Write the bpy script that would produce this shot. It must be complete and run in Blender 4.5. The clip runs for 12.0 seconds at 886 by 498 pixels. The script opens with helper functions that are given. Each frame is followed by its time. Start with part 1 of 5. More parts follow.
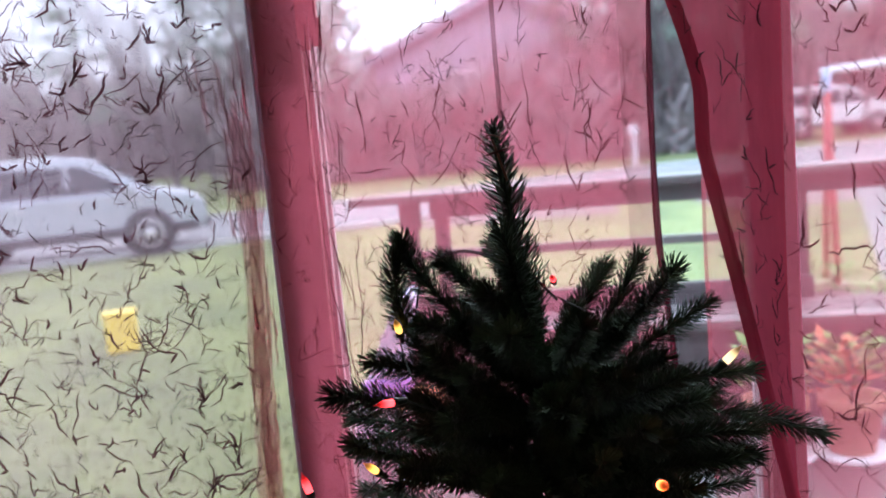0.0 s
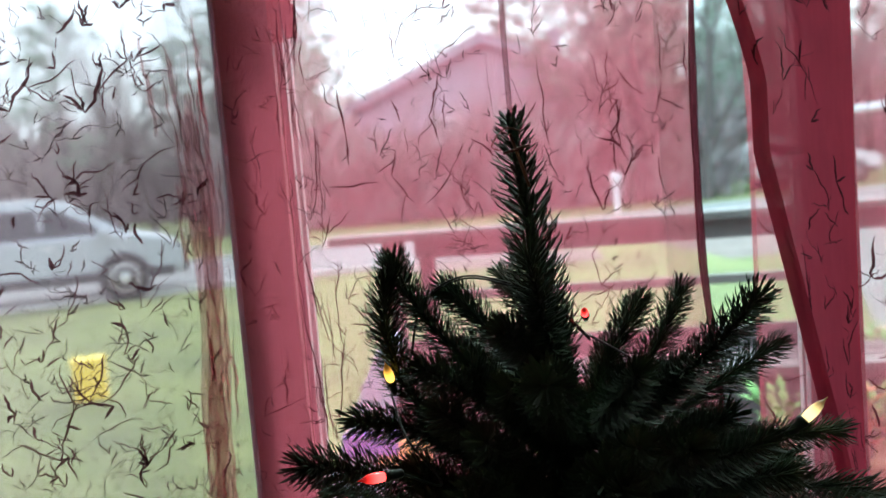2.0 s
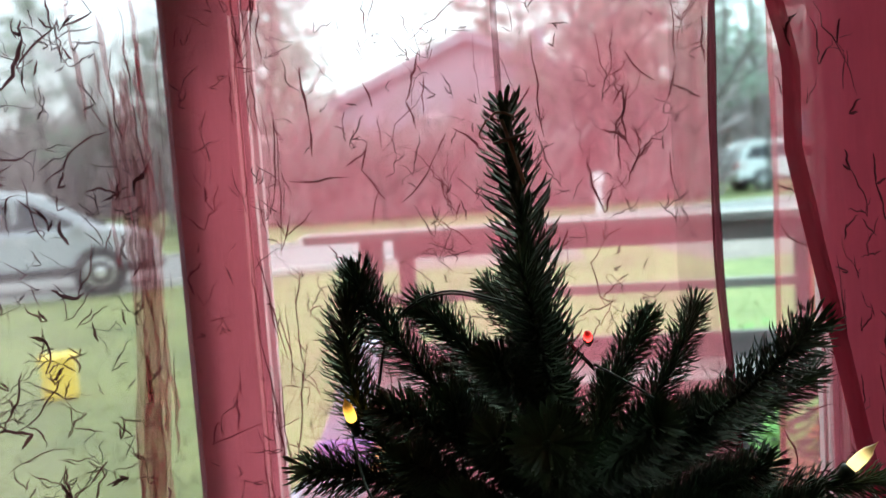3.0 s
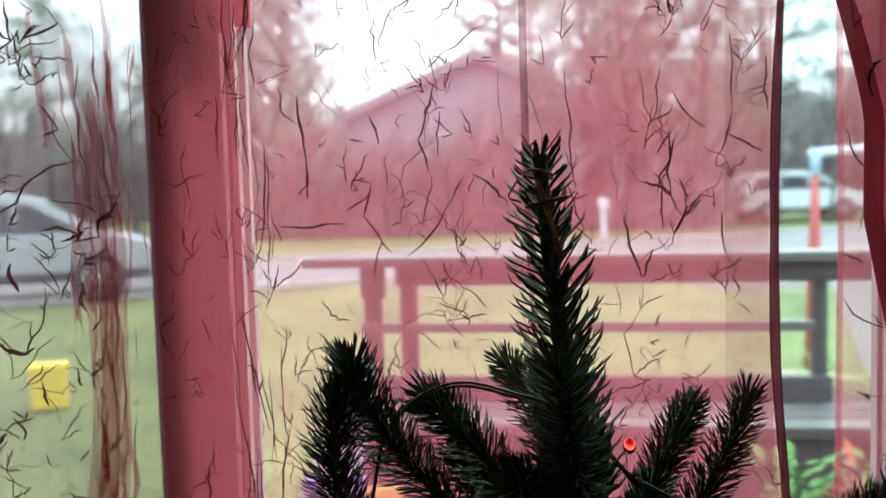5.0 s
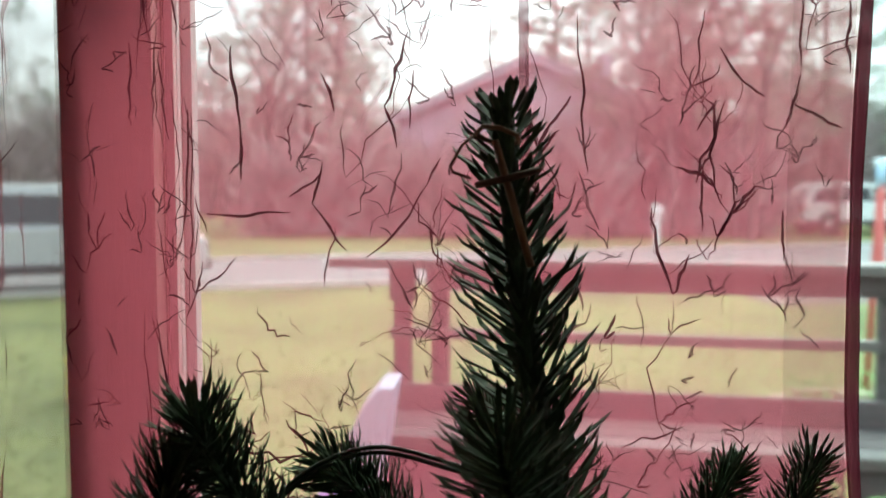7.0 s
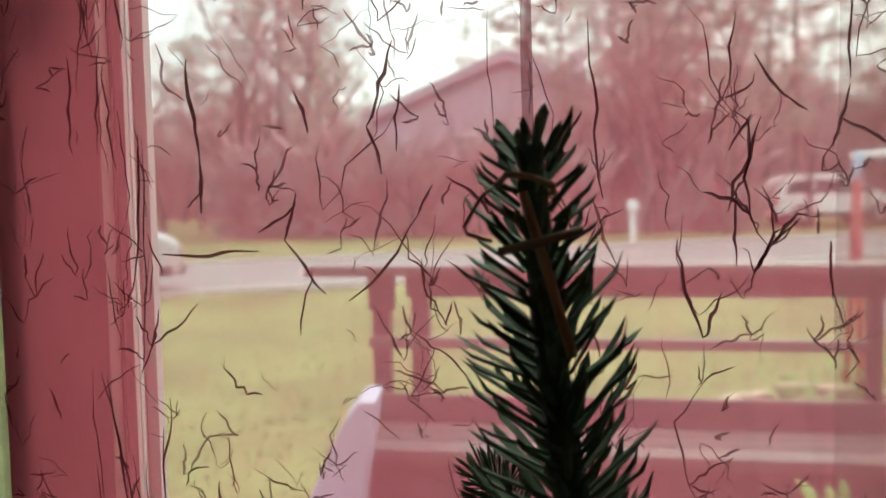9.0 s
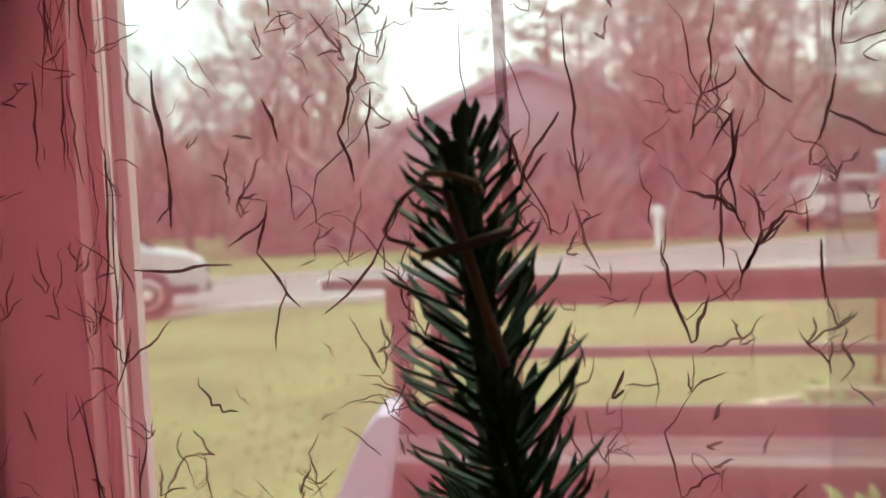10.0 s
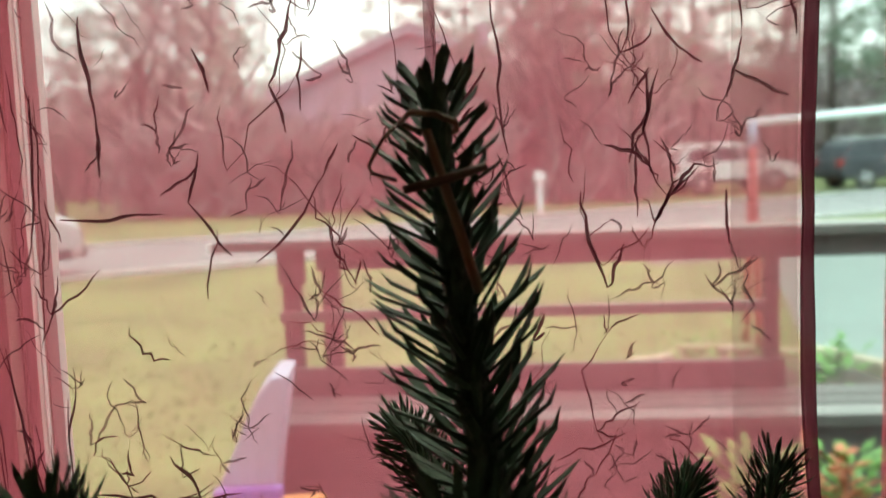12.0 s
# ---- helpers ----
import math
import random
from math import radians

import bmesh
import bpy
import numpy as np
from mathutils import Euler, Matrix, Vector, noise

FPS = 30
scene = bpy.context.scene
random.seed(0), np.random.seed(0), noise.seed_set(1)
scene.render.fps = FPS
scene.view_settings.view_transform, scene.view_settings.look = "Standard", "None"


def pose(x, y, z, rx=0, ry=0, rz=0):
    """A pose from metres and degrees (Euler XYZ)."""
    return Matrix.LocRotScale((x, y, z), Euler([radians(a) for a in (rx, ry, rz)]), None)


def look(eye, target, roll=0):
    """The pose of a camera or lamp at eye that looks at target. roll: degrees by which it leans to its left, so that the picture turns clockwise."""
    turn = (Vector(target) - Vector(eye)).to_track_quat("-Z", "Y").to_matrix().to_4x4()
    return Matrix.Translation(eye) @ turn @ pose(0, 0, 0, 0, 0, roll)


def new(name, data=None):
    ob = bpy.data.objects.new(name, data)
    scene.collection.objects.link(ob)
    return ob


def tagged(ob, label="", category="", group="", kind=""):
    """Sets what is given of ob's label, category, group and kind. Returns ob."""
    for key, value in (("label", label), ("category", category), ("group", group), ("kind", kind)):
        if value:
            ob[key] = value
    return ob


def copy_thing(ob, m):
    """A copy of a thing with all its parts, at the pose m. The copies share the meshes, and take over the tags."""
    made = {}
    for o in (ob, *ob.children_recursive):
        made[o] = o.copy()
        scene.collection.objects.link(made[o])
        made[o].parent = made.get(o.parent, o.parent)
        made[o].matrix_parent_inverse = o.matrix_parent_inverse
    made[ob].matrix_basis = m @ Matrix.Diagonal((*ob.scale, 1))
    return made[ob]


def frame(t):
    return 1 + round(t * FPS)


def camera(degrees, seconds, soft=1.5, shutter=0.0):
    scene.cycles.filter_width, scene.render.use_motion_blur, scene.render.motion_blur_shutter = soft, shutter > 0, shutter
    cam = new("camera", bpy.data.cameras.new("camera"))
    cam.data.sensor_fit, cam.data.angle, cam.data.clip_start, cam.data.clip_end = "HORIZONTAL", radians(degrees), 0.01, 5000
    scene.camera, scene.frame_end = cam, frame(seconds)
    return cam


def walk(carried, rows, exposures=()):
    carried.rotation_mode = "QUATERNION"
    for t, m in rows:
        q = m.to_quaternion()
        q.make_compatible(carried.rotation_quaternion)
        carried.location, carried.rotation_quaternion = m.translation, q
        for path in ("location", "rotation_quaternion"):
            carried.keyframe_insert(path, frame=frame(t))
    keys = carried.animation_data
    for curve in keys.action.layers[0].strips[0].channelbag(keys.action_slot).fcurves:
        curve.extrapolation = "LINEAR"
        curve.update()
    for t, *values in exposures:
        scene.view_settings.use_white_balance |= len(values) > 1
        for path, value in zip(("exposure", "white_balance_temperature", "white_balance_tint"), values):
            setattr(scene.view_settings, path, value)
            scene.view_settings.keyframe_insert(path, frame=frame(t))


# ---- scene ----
cam = camera(50.3, 12.0)
PATH = [
    (0, (0.1130, -0.0440, 1.2730), (-0.0040, 1.9330, 0.9990), -5.20),
    (0.5, (0.0770, -0.0300, 1.2500), (-0.0580, 1.9480, 0.9850), -4.70),
    (1, (0.0620, 0.0460, 1.2380), (-0.0450, 2.0290, 1.0010), -4.40),
    (1.5, (0.0560, 0.1130, 1.2340), (-0.0210, 2.1020, 1.0450), -4.10),
    (2, (0.0740, 0.2040, 1.2180), (0.0060, 2.1950, 1.0400), -4.80),
    (2.5, (0.0810, 0.2960, 1.2070), (0.0370, 2.2870, 1.0220), -4.70),
    (4.5, (0.0350, 0.4840, 1.2440), (0.0150, 2.4770, 1.0670), -2.00),
    (5, (0.0640, 0.5110, 1.2430), (0.0330, 2.5060, 1.0950), -1.60),
    (5.5, (0.1020, 0.5330, 1.2480), (-0.0160, 2.5230, 1.0900), -0.50),
    (6, (0.1490, 0.5720, 1.2370), (-0.0450, 2.5560, 1.0710), -0.60),
    (6.5, (0.1580, 0.6470, 1.2320), (-0.0320, 2.6320, 1.0800), -0.90),
    (7, (0.1220, 0.7250, 1.2250), (-0.0180, 2.7150, 1.0830), -0.10),
    (7.5, (0.1160, 0.7510, 1.2510), (-0.0010, 2.7450, 1.1070), -0.70),
    (9.5, (0.1020, 0.8370, 1.2440), (0.0140, 2.8300, 1.0980), -1.10),
    (10, (0.1340, 0.8420, 1.2420), (-0.0090, 2.8330, 1.1210), -2.70),
    (10.5, (0.1300, 0.8420, 1.2400), (0.0830, 2.8380, 1.1230), -3.50),
    (11, (0.0700, 0.8330, 1.2590), (0.2380, 2.8200, 1.1060), -1.70),
    (11.5, (0.1050, 0.7990, 1.2540), (0.2460, 2.7840, 1.0550), -1.50),
    (12, (0.1050, 0.8180, 1.2350), (0.2040, 2.8050, 1.0300), -2.20),
]
EXPOSURES = [(0, 2.46, 5430, 5), (0.5, 2.36, 5480, 0), (1.0, 2.4, 5450, -2), (1.5, 2.4, 5480, -7), (2.5, 2.43, 5720, -18), (4.5, 2.46, 6000, -12), (5.0, 2.34, 5850, -14), (6.5, 2.33, 5950, -20), (7.0, 2.22, 6200, -18), (7.5, 2.07, 6400, -16), (9.5, 1.98, 6500, -26), (10.5, 1.99, 6450, -27), (11.0, 1.96, 6550, -23), (12, 2.06, 6780, -20)]
walk(cam, [(t, look(eye, target, roll)) for t, eye, target, roll in PATH], EXPOSURES)

# slight depth of field of a small phone lens
cam.data.dof.use_dof = True
cam.data.dof.focus_distance = 0.68
cam.data.dof.aperture_fstop = 20.0

# ---- world and sun: bright overcast winter day ----
world = bpy.data.worlds.new("overcast_sky")
scene.world = world
world.use_nodes = True
wn, wl = world.node_tree.nodes, world.node_tree.links
sky = wn.new("ShaderNodeTexSky")
sky.sky_type = "NISHITA"
sky.sun_disc = False
sky.sun_elevation = radians(48)
sky.sun_rotation = radians(25)
sky.air_density = 1.0
sky.dust_density = 3.5
sky.ozone_density = 1.0
# overcast cloud layer: dim at the horizon, about three times as bright overhead, drifting in soft banks
wtc = wn.new("ShaderNodeTexCoord")
wsep = wn.new("ShaderNodeSeparateXYZ")
wl.new(wtc.outputs["Generated"], wsep.inputs[0])
rise = wn.new("ShaderNodeMapRange")
rise.inputs[1].default_value, rise.inputs[2].default_value = 0.0, 1.0
rise.inputs[3].default_value, rise.inputs[4].default_value = 3.0, 6.2
wl.new(wsep.outputs[2], rise.inputs[0])
wmap = wn.new("ShaderNodeMapping")
wmap.inputs["Scale"].default_value = (1, 1, 2.6)
wl.new(wtc.outputs["Generated"], wmap.inputs[0])
banks = wn.new("ShaderNodeTexNoise")
banks.inputs["Scale"].default_value = 4.5
banks.inputs["Detail"].default_value = 5
wl.new(wmap.outputs[0], banks.inputs["Vector"])
bank_range = wn.new("ShaderNodeMapRange")
bank_range.inputs[1].default_value, bank_range.inputs[2].default_value = 0.3, 0.7
bank_range.inputs[3].default_value, bank_range.inputs[4].default_value = 0.78, 1.22
wl.new(banks.outputs[0], bank_range.inputs[0])
bright = wn.new("ShaderNodeMath")
bright.operation = "MULTIPLY"
wl.new(rise.outputs[0], bright.inputs[0])
wl.new(bank_range.outputs[0], bright.inputs[1])
cloud_tint = wn.new("ShaderNodeVectorMath")
cloud_tint.operation = "SCALE"
cloud_tint.inputs[0].default_value = (0.88, 0.99, 1.14)
wl.new(bright.outputs[0], cloud_tint.inputs["Scale"])
cover = wn.new("ShaderNodeMix")
cover.data_type = "RGBA"
cover.inputs["Factor"].default_value = 0.87
wl.new(sky.outputs[0], cover.inputs["A"])
wl.new(cloud_tint.outputs[0], cover.inputs["B"])
wl.new(cover.outputs["Result"], wn["Background"].inputs[0])
wn["Background"].inputs[1].default_value = 0.15

sun_data = bpy.data.lights.new("sun", "SUN")
sun_data.energy = 0.8
sun_data.angle = radians(24)
sun_data.color = (1.0, 0.98, 0.95)
sun = new("sun", sun_data)
sun.matrix_world = look((11, 24, 29), (0, 0, 0))


# ---- materials ----
def mat(name, color, rough=0.7, metal=0.0, vary=0.2, scale=8.0, bump=0.0, bump_scale=60.0, second=None, stretch=(1, 1, 1), object_vary=0.0):
    """A principled material with two scales of colour variation and a fine relief."""
    m = bpy.data.materials.new(name)
    m.use_nodes = True
    n, l = m.node_tree.nodes, m.node_tree.links
    b = n["Principled BSDF"]
    b.inputs["Roughness"].default_value = rough
    b.inputs["Metallic"].default_value = metal
    tc = n.new("ShaderNodeTexCoord")
    mp = n.new("ShaderNodeMapping")
    mp.inputs["Scale"].default_value = stretch
    l.new(tc.outputs["Object"], mp.inputs[0])
    big = n.new("ShaderNodeTexNoise")
    big.inputs["Scale"].default_value = scale
    big.inputs["Detail"].default_value = 4
    l.new(mp.outputs[0], big.inputs["Vector"])
    fine = n.new("ShaderNodeTexNoise")
    fine.inputs["Scale"].default_value = scale * 9
    fine.inputs["Detail"].default_value = 3
    l.new(mp.outputs[0], fine.inputs["Vector"])
    add = n.new("ShaderNodeMath")
    add.operation = "MULTIPLY_ADD"
    add.inputs[1].default_value = 0.35
    l.new(fine.outputs[0], add.inputs[0])
    l.new(big.outputs[0], add.inputs[2])
    ramp = n.new("ShaderNodeValToRGB")
    lo = tuple(c * (1 - vary) for c in color)
    hi = tuple(min(1, c * (1 + vary)) for c in (second or color))
    ramp.color_ramp.elements[0].position = 0.42
    ramp.color_ramp.elements[1].position = 0.92
    ramp.color_ramp.elements[0].color = (*lo, 1)
    ramp.color_ramp.elements[1].color = (*hi, 1)
    l.new(add.outputs[0], ramp.inputs[0])
    out = ramp.outputs[0]
    if object_vary:
        info = n.new("ShaderNodeObjectInfo")
        hsv = n.new("ShaderNodeHueSaturation")
        rng = n.new("ShaderNodeMapRange")
        rng.inputs[3].default_value = 1 - object_vary
        rng.inputs[4].default_value = 1 + object_vary
        l.new(info.outputs["Random"], rng.inputs[0])
        l.new(rng.outputs[0], hsv.inputs["Value"])
        l.new(out, hsv.inputs["Color"])
        out = hsv.outputs[0]
    l.new(out, b.inputs["Base Color"])
    if bump:
        bt = n.new("ShaderNodeTexNoise")
        bt.inputs["Scale"].default_value = bump_scale
        bt.inputs["Detail"].default_value = 4
        l.new(mp.outputs[0], bt.inputs["Vector"])
        bp = n.new("ShaderNodeBump")
        bp.inputs["Strength"].default_value = bump
        bp.inputs["Distance"].default_value = 0.01
        l.new(bt.outputs[0], bp.inputs["Height"])
        l.new(bp.outputs[0], b.inputs["Normal"])
    return m


def sheer(name, cloth, density, tint, streak=0.12):
    """Sheer woven fabric: part open weave, part thread that lets light seep through."""
    m = bpy.data.materials.new(name)
    m.use_nodes = True
    n, l = m.node_tree.nodes, m.node_tree.links
    n.remove(n["Principled BSDF"])
    out = n["Material Output"]
    tc = n.new("ShaderNodeTexCoord")
    mp = n.new("ShaderNodeMapping")
    mp.inputs["Scale"].default_value = (1, 1, 0.12)
    l.new(tc.outputs["Object"], mp.inputs[0])
    thread = n.new("ShaderNodeTexNoise")
    thread.inputs["Scale"].default_value = 160
    thread.inputs["Detail"].default_value = 3
    l.new(mp.outputs[0], thread.inputs["Vector"])
    cloud = n.new("ShaderNodeTexNoise")
    cloud.inputs["Scale"].default_value = 14
    cloud.inputs["Detail"].default_value = 5
    l.new(tc.outputs["Object"], cloud.inputs["Vector"])
    add = n.new("ShaderNodeMath")
    add.operation = "ADD"
    l.new(thread.outputs[0], add.inputs[0])
    l.new(cloud.outputs[0], add.inputs[1])
    rng = n.new("ShaderNodeMapRange")
    rng.inputs[1].default_value = 0.6
    rng.inputs[2].default_value = 1.4
    rng.inputs[3].default_value = density - streak
    rng.inputs[4].default_value = density + streak
    l.new(add.outputs[0], rng.inputs[0])
    clear = n.new("ShaderNodeBsdfTransparent")
    clear.inputs[0].default_value = (*tint, 1)
    dif = n.new("ShaderNodeBsdfDiffuse")
    dif.inputs[0].default_value = (*cloth, 1)
    trl = n.new("ShaderNodeBsdfTranslucent")
    trl.inputs[0].default_value = (*cloth, 1)
    body = n.new("ShaderNodeMixShader")
    body.inputs[0].default_value = 0.6
    l.new(dif.outputs[0], body.inputs[1])
    l.new(trl.outputs[0], body.inputs[2])
    mix = n.new("ShaderNodeMixShader")
    l.new(rng.outputs[0], mix.inputs[0])
    l.new(clear.outputs[0], mix.inputs[1])
    l.new(body.outputs[0], mix.inputs[2])
    l.new(mix.outputs[0], out.inputs[0])
    return m


def pane_glass(name, tint=(0.985, 0.99, 0.99), rough=0.0, haze=0.068):
    """Window glass with a faint misty haze of winter condensation."""
    m = bpy.data.materials.new(name)
    m.use_nodes = True
    n, l = m.node_tree.nodes, m.node_tree.links
    n.remove(n["Principled BSDF"])
    clear = n.new("ShaderNodeBsdfRefraction")
    clear.inputs["Color"].default_value = (*tint, 1)
    clear.inputs["Roughness"].default_value = haze
    clear.inputs["IOR"].default_value = 1.45
    gl = n.new("ShaderNodeBsdfGlossy")
    gl.inputs["Roughness"].default_value = rough
    fr = n.new("ShaderNodeFresnel")
    fr.inputs[0].default_value = 1.45
    mix = n.new("ShaderNodeMixShader")
    l.new(fr.outputs[0], mix.inputs[0])
    l.new(clear.outputs[0], mix.inputs[1])
    l.new(gl.outputs[0], mix.inputs[2])
    l.new(mix.outputs[0], n["Material Output"].inputs[0])
    return m


def glow(name, color, strength):
    """Coloured bulb glass, lit from the filament near its base."""
    m = bpy.data.materials.new(name)
    m.use_nodes = True
    n, l = m.node_tree.nodes, m.node_tree.links
    b = n["Principled BSDF"]
    b.inputs["Base Color"].default_value = (*[c * 0.6 for c in color], 1)
    b.inputs["Roughness"].default_value = 0.08
    tc = n.new("ShaderNodeTexCoord")
    sep = n.new("ShaderNodeSeparateXYZ")
    l.new(tc.outputs["Object"], sep.inputs[0])
    rg = n.new("ShaderNodeMapRange")
    rg.interpolation_type = "SMOOTHSTEP"
    rg.inputs[1].default_value = 0.006
    rg.inputs[2].default_value = 0.020
    rg.inputs[3].default_value = 1.0
    rg.inputs[4].default_value = 0.03
    l.new(sep.outputs[2], rg.inputs[0])
    ramp = n.new("ShaderNodeMix")
    ramp.data_type = "RGBA"
    ramp.inputs["A"].default_value = (*color, 1)
    ramp.inputs["B"].default_value = (*[min(1.0, c * 0.97 + 0.012) for c in color], 1)
    l.new(rg.outputs[0], ramp.inputs["Factor"])
    ml = n.new("ShaderNodeMath")
    ml.operation = "MULTIPLY"
    ml.inputs[1].default_value = strength
    l.new(rg.outputs[0], ml.inputs[0])
    l.new(ramp.outputs["Result"], b.inputs["Emission Color"])
    l.new(ml.outputs[0], b.inputs["Emission Strength"])
    return m


PINK = sheer("pink_voile", (0.64, 0.125, 0.185), 0.37, (0.95, 0.95, 0.91), 0.07)
MAUVE = sheer("mauve_voile", (0.44, 0.275, 0.33), 0.27, (0.79, 0.67, 0.645), 0.08)
GATHER = sheer("gathered_voile", (0.48, 0.13, 0.17), 0.32, (0.90, 0.74, 0.75), 0.28)
SEAM_SOFT = sheer("bunched_voile", (0.46, 0.14, 0.18), 0.26, (0.88, 0.74, 0.75), 0.12)
DOUBLED = sheer("doubled_voile", (0.30, 0.040, 0.070), 0.78, (0.72, 0.52, 0.53), 0.06)
# darker seam voile: shade between the gathers is put into the cloth colour
SEAM_SHADE = sheer("seam_shade_voile", (0.22, 0.05, 0.07), 0.55, (0.7, 0.5, 0.52), 0.12)
HEM = sheer("hemmed_voile", (0.085, 0.016, 0.026), 0.93, (0.5, 0.3, 0.32), 0.05)
DUSKY = sheer("dusky_voile", (0.20, 0.075, 0.095), 0.42, (0.7, 0.6, 0.62), 0.12)
GREY_HEM = sheer("greyish_doubled_voile", (0.30, 0.18, 0.19), 0.16, (0.88, 0.85, 0.85), 0.08)
# crease voile: the shade inside the folds is put into a darker cloth colour
CREASE = sheer("crease_shade_voile", (0.075, 0.026, 0.032), 0.86, (0.40, 0.25, 0.27), 0.10)
FINE_CREASE = sheer("fine_crease_shade_voile", (0.14, 0.05, 0.06), 0.50, (0.6, 0.48, 0.5), 0.2)
WALL_PAINT = mat("off_white_wall_paint", (0.78, 0.75, 0.69), 0.85, vary=0.06, scale=3, bump=0.1, bump_scale=150)
CEILING_PAINT = mat("ceiling_paint", (0.84, 0.83, 0.80), 0.9, vary=0.04, scale=3, bump=0.1)
OAK_FLOOR = mat("oak_floor", (0.40, 0.29, 0.18), 0.45, vary=0.25, scale=3, stretch=(6, 0.6, 1), object_vary=0.2)
BROWN_TRIM = mat("brown_stained_trim", (0.19, 0.115, 0.095), 0.5, vary=0.2, scale=5, stretch=(4, 4, 0.4), bump=0.08)
VINYL = mat("white_vinyl", (0.38, 0.36, 0.36), 0.5, vary=0.05, scale=6)
GLASS = pane_glass("window_glass")
DARK_WOOD = mat("dark_stained_deck_wood", (0.066, 0.053, 0.053), 0.7, vary=0.35, scale=5, stretch=(0.5, 6, 6), bump=0.25)
WET_WOOD = mat("wet_weathered_deck_board", (0.085, 0.075, 0.072), 0.38, vary=0.3, scale=4, stretch=(0.5, 6, 1), bump=0.2, object_vary=0.15)
LAWN = mat("winter_lawn", (0.092, 0.122, 0.034), 0.95, vary=0.26, scale=0.8, second=(0.148, 0.162, 0.054), bump=0.6, bump_scale=12)
GRASS = mat("grass_blade", (0.13, 0.18, 0.045), 0.8, vary=0.2, scale=1.5, second=(0.17, 0.18, 0.06))
ASPHALT = mat("wet_asphalt", (0.075, 0.105, 0.098), 0.32, vary=0.2, scale=1.2, bump=0.3, bump_scale=40)
ROAD = mat("pale_concrete_road", (0.17, 0.165, 0.165), 0.95, vary=0.12, scale=0.6, bump=0.2)
MULCH = mat("wet_bark_mulch", (0.05, 0.03, 0.022), 0.9, vary=0.5, scale=12, bump=0.9, bump_scale=25)
SOIL = mat("wet_brown_soil", (0.13, 0.105, 0.09), 0.9, vary=0.3, scale=1.5, bump=0.6, bump_scale=20)
TAN_STONE = mat("tan_edging_stone", (0.36, 0.29, 0.21), 0.85, vary=0.2, scale=6, bump=0.3, object_vary=0.15)
TERRACOTTA = mat("terracotta_pot", (0.34, 0.17, 0.10), 0.8, vary=0.15, scale=10, bump=0.15)
RED_LEAF = mat("orange_red_leaf", (0.42, 0.12, 0.05), 0.6, vary=0.3, scale=12)
DARK_PAINT = mat("dark_car_paint", (0.04, 0.042, 0.05), 0.3, vary=0.05, scale=2)
WHITE_CAR = mat("white_car_paint", (0.72, 0.72, 0.72), 0.35, vary=0.04, scale=2)
KERB = mat("concrete_kerb", (0.42, 0.41, 0.39), 0.8, vary=0.15, scale=4, bump=0.3)
BARK = mat("grey_brown_bark", (0.11, 0.09, 0.085), 0.9, vary=0.4, scale=4, stretch=(4, 4, 0.6), bump=0.8, bump_scale=14)
# twigs, foliage and undergrowth: distance haze is painted in as paler base colours
TWIGS = mat("haze_paled_twigs", (0.30, 0.25, 0.245), 0.9, vary=0.3, scale=2)
CONIFER = mat("haze_paled_foliage", (0.21, 0.26, 0.20), 0.85, vary=0.25, scale=1.5, second=(0.28, 0.33, 0.26))
BRUSH = mat("haze_paled_undergrowth", (0.33, 0.28, 0.28), 0.95, vary=0.4, scale=0.5)
SILVER = mat("silver_car_paint", (0.42, 0.43, 0.46), 0.35, metal=0.2, vary=0.03, scale=2)
CAR_GLASS = mat("dark_car_glass", (0.03, 0.032, 0.036), 0.08, vary=0.1, scale=2)
RUBBER = mat("tyre_rubber", (0.025, 0.024, 0.024), 0.85, vary=0.2, scale=10)
CHROME = mat("alloy_metal", (0.68, 0.68, 0.68), 0.28, metal=0.8, vary=0.05, scale=10)
DARK_PLASTIC = mat("dark_plastic", (0.03, 0.03, 0.032), 0.6, vary=0.1, scale=8)
RED_LENS = mat("red_lens", (0.4, 0.02, 0.02), 0.15, vary=0.1, scale=8)
CLEAR_LENS = mat("clear_lens", (0.75, 0.75, 0.75), 0.1, vary=0.05, scale=8)
# far house siding and shingles, lightened in colour to imitate distance haze
SIDING = mat("haze_paled_siding", (0.40, 0.37, 0.43), 0.9, vary=0.15, scale=3, object_vary=0.08)
SHINGLE = mat("haze_paled_shingles", (0.30, 0.27, 0.31), 0.9, vary=0.3, scale=6, bump=0.4)
HOUSE_WHITE = mat("house_white_paint", (0.72, 0.72, 0.72), 0.6, vary=0.05, scale=4)
HOUSE_GLASS = mat("far_window_glass", (0.16, 0.17, 0.19), 0.12, vary=0.1, scale=3)
BLUE_STEEL = mat("pale_blue_steel", (0.38, 0.50, 0.66), 0.4, vary=0.08, scale=6)
RED_STEEL = mat("red_painted_steel", (0.43, 0.07, 0.06), 0.4, vary=0.12, scale=6)
WHITE_STEEL = mat("white_painted_steel", (0.75, 0.77, 0.80), 0.4, vary=0.06, scale=6)
YELLOW_PLASTIC = mat("yellow_plastic", (0.85, 0.62, 0.07), 0.4, vary=0.08, scale=6)
LAVENDER = mat("lavender_plastic", (0.38, 0.35, 0.46), 0.6, vary=0.06, scale=6)
PURPLE = mat("purple_plastic", (0.22, 0.12, 0.42), 0.4, vary=0.08, scale=6)
ORANGE = mat("orange_plastic", (0.80, 0.33, 0.10), 0.4, vary=0.08, scale=6)
NEEDLE = mat("artificial_needle", (0.022, 0.039, 0.021), 0.7, vary=0.45, scale=22, second=(0.040, 0.067, 0.034))
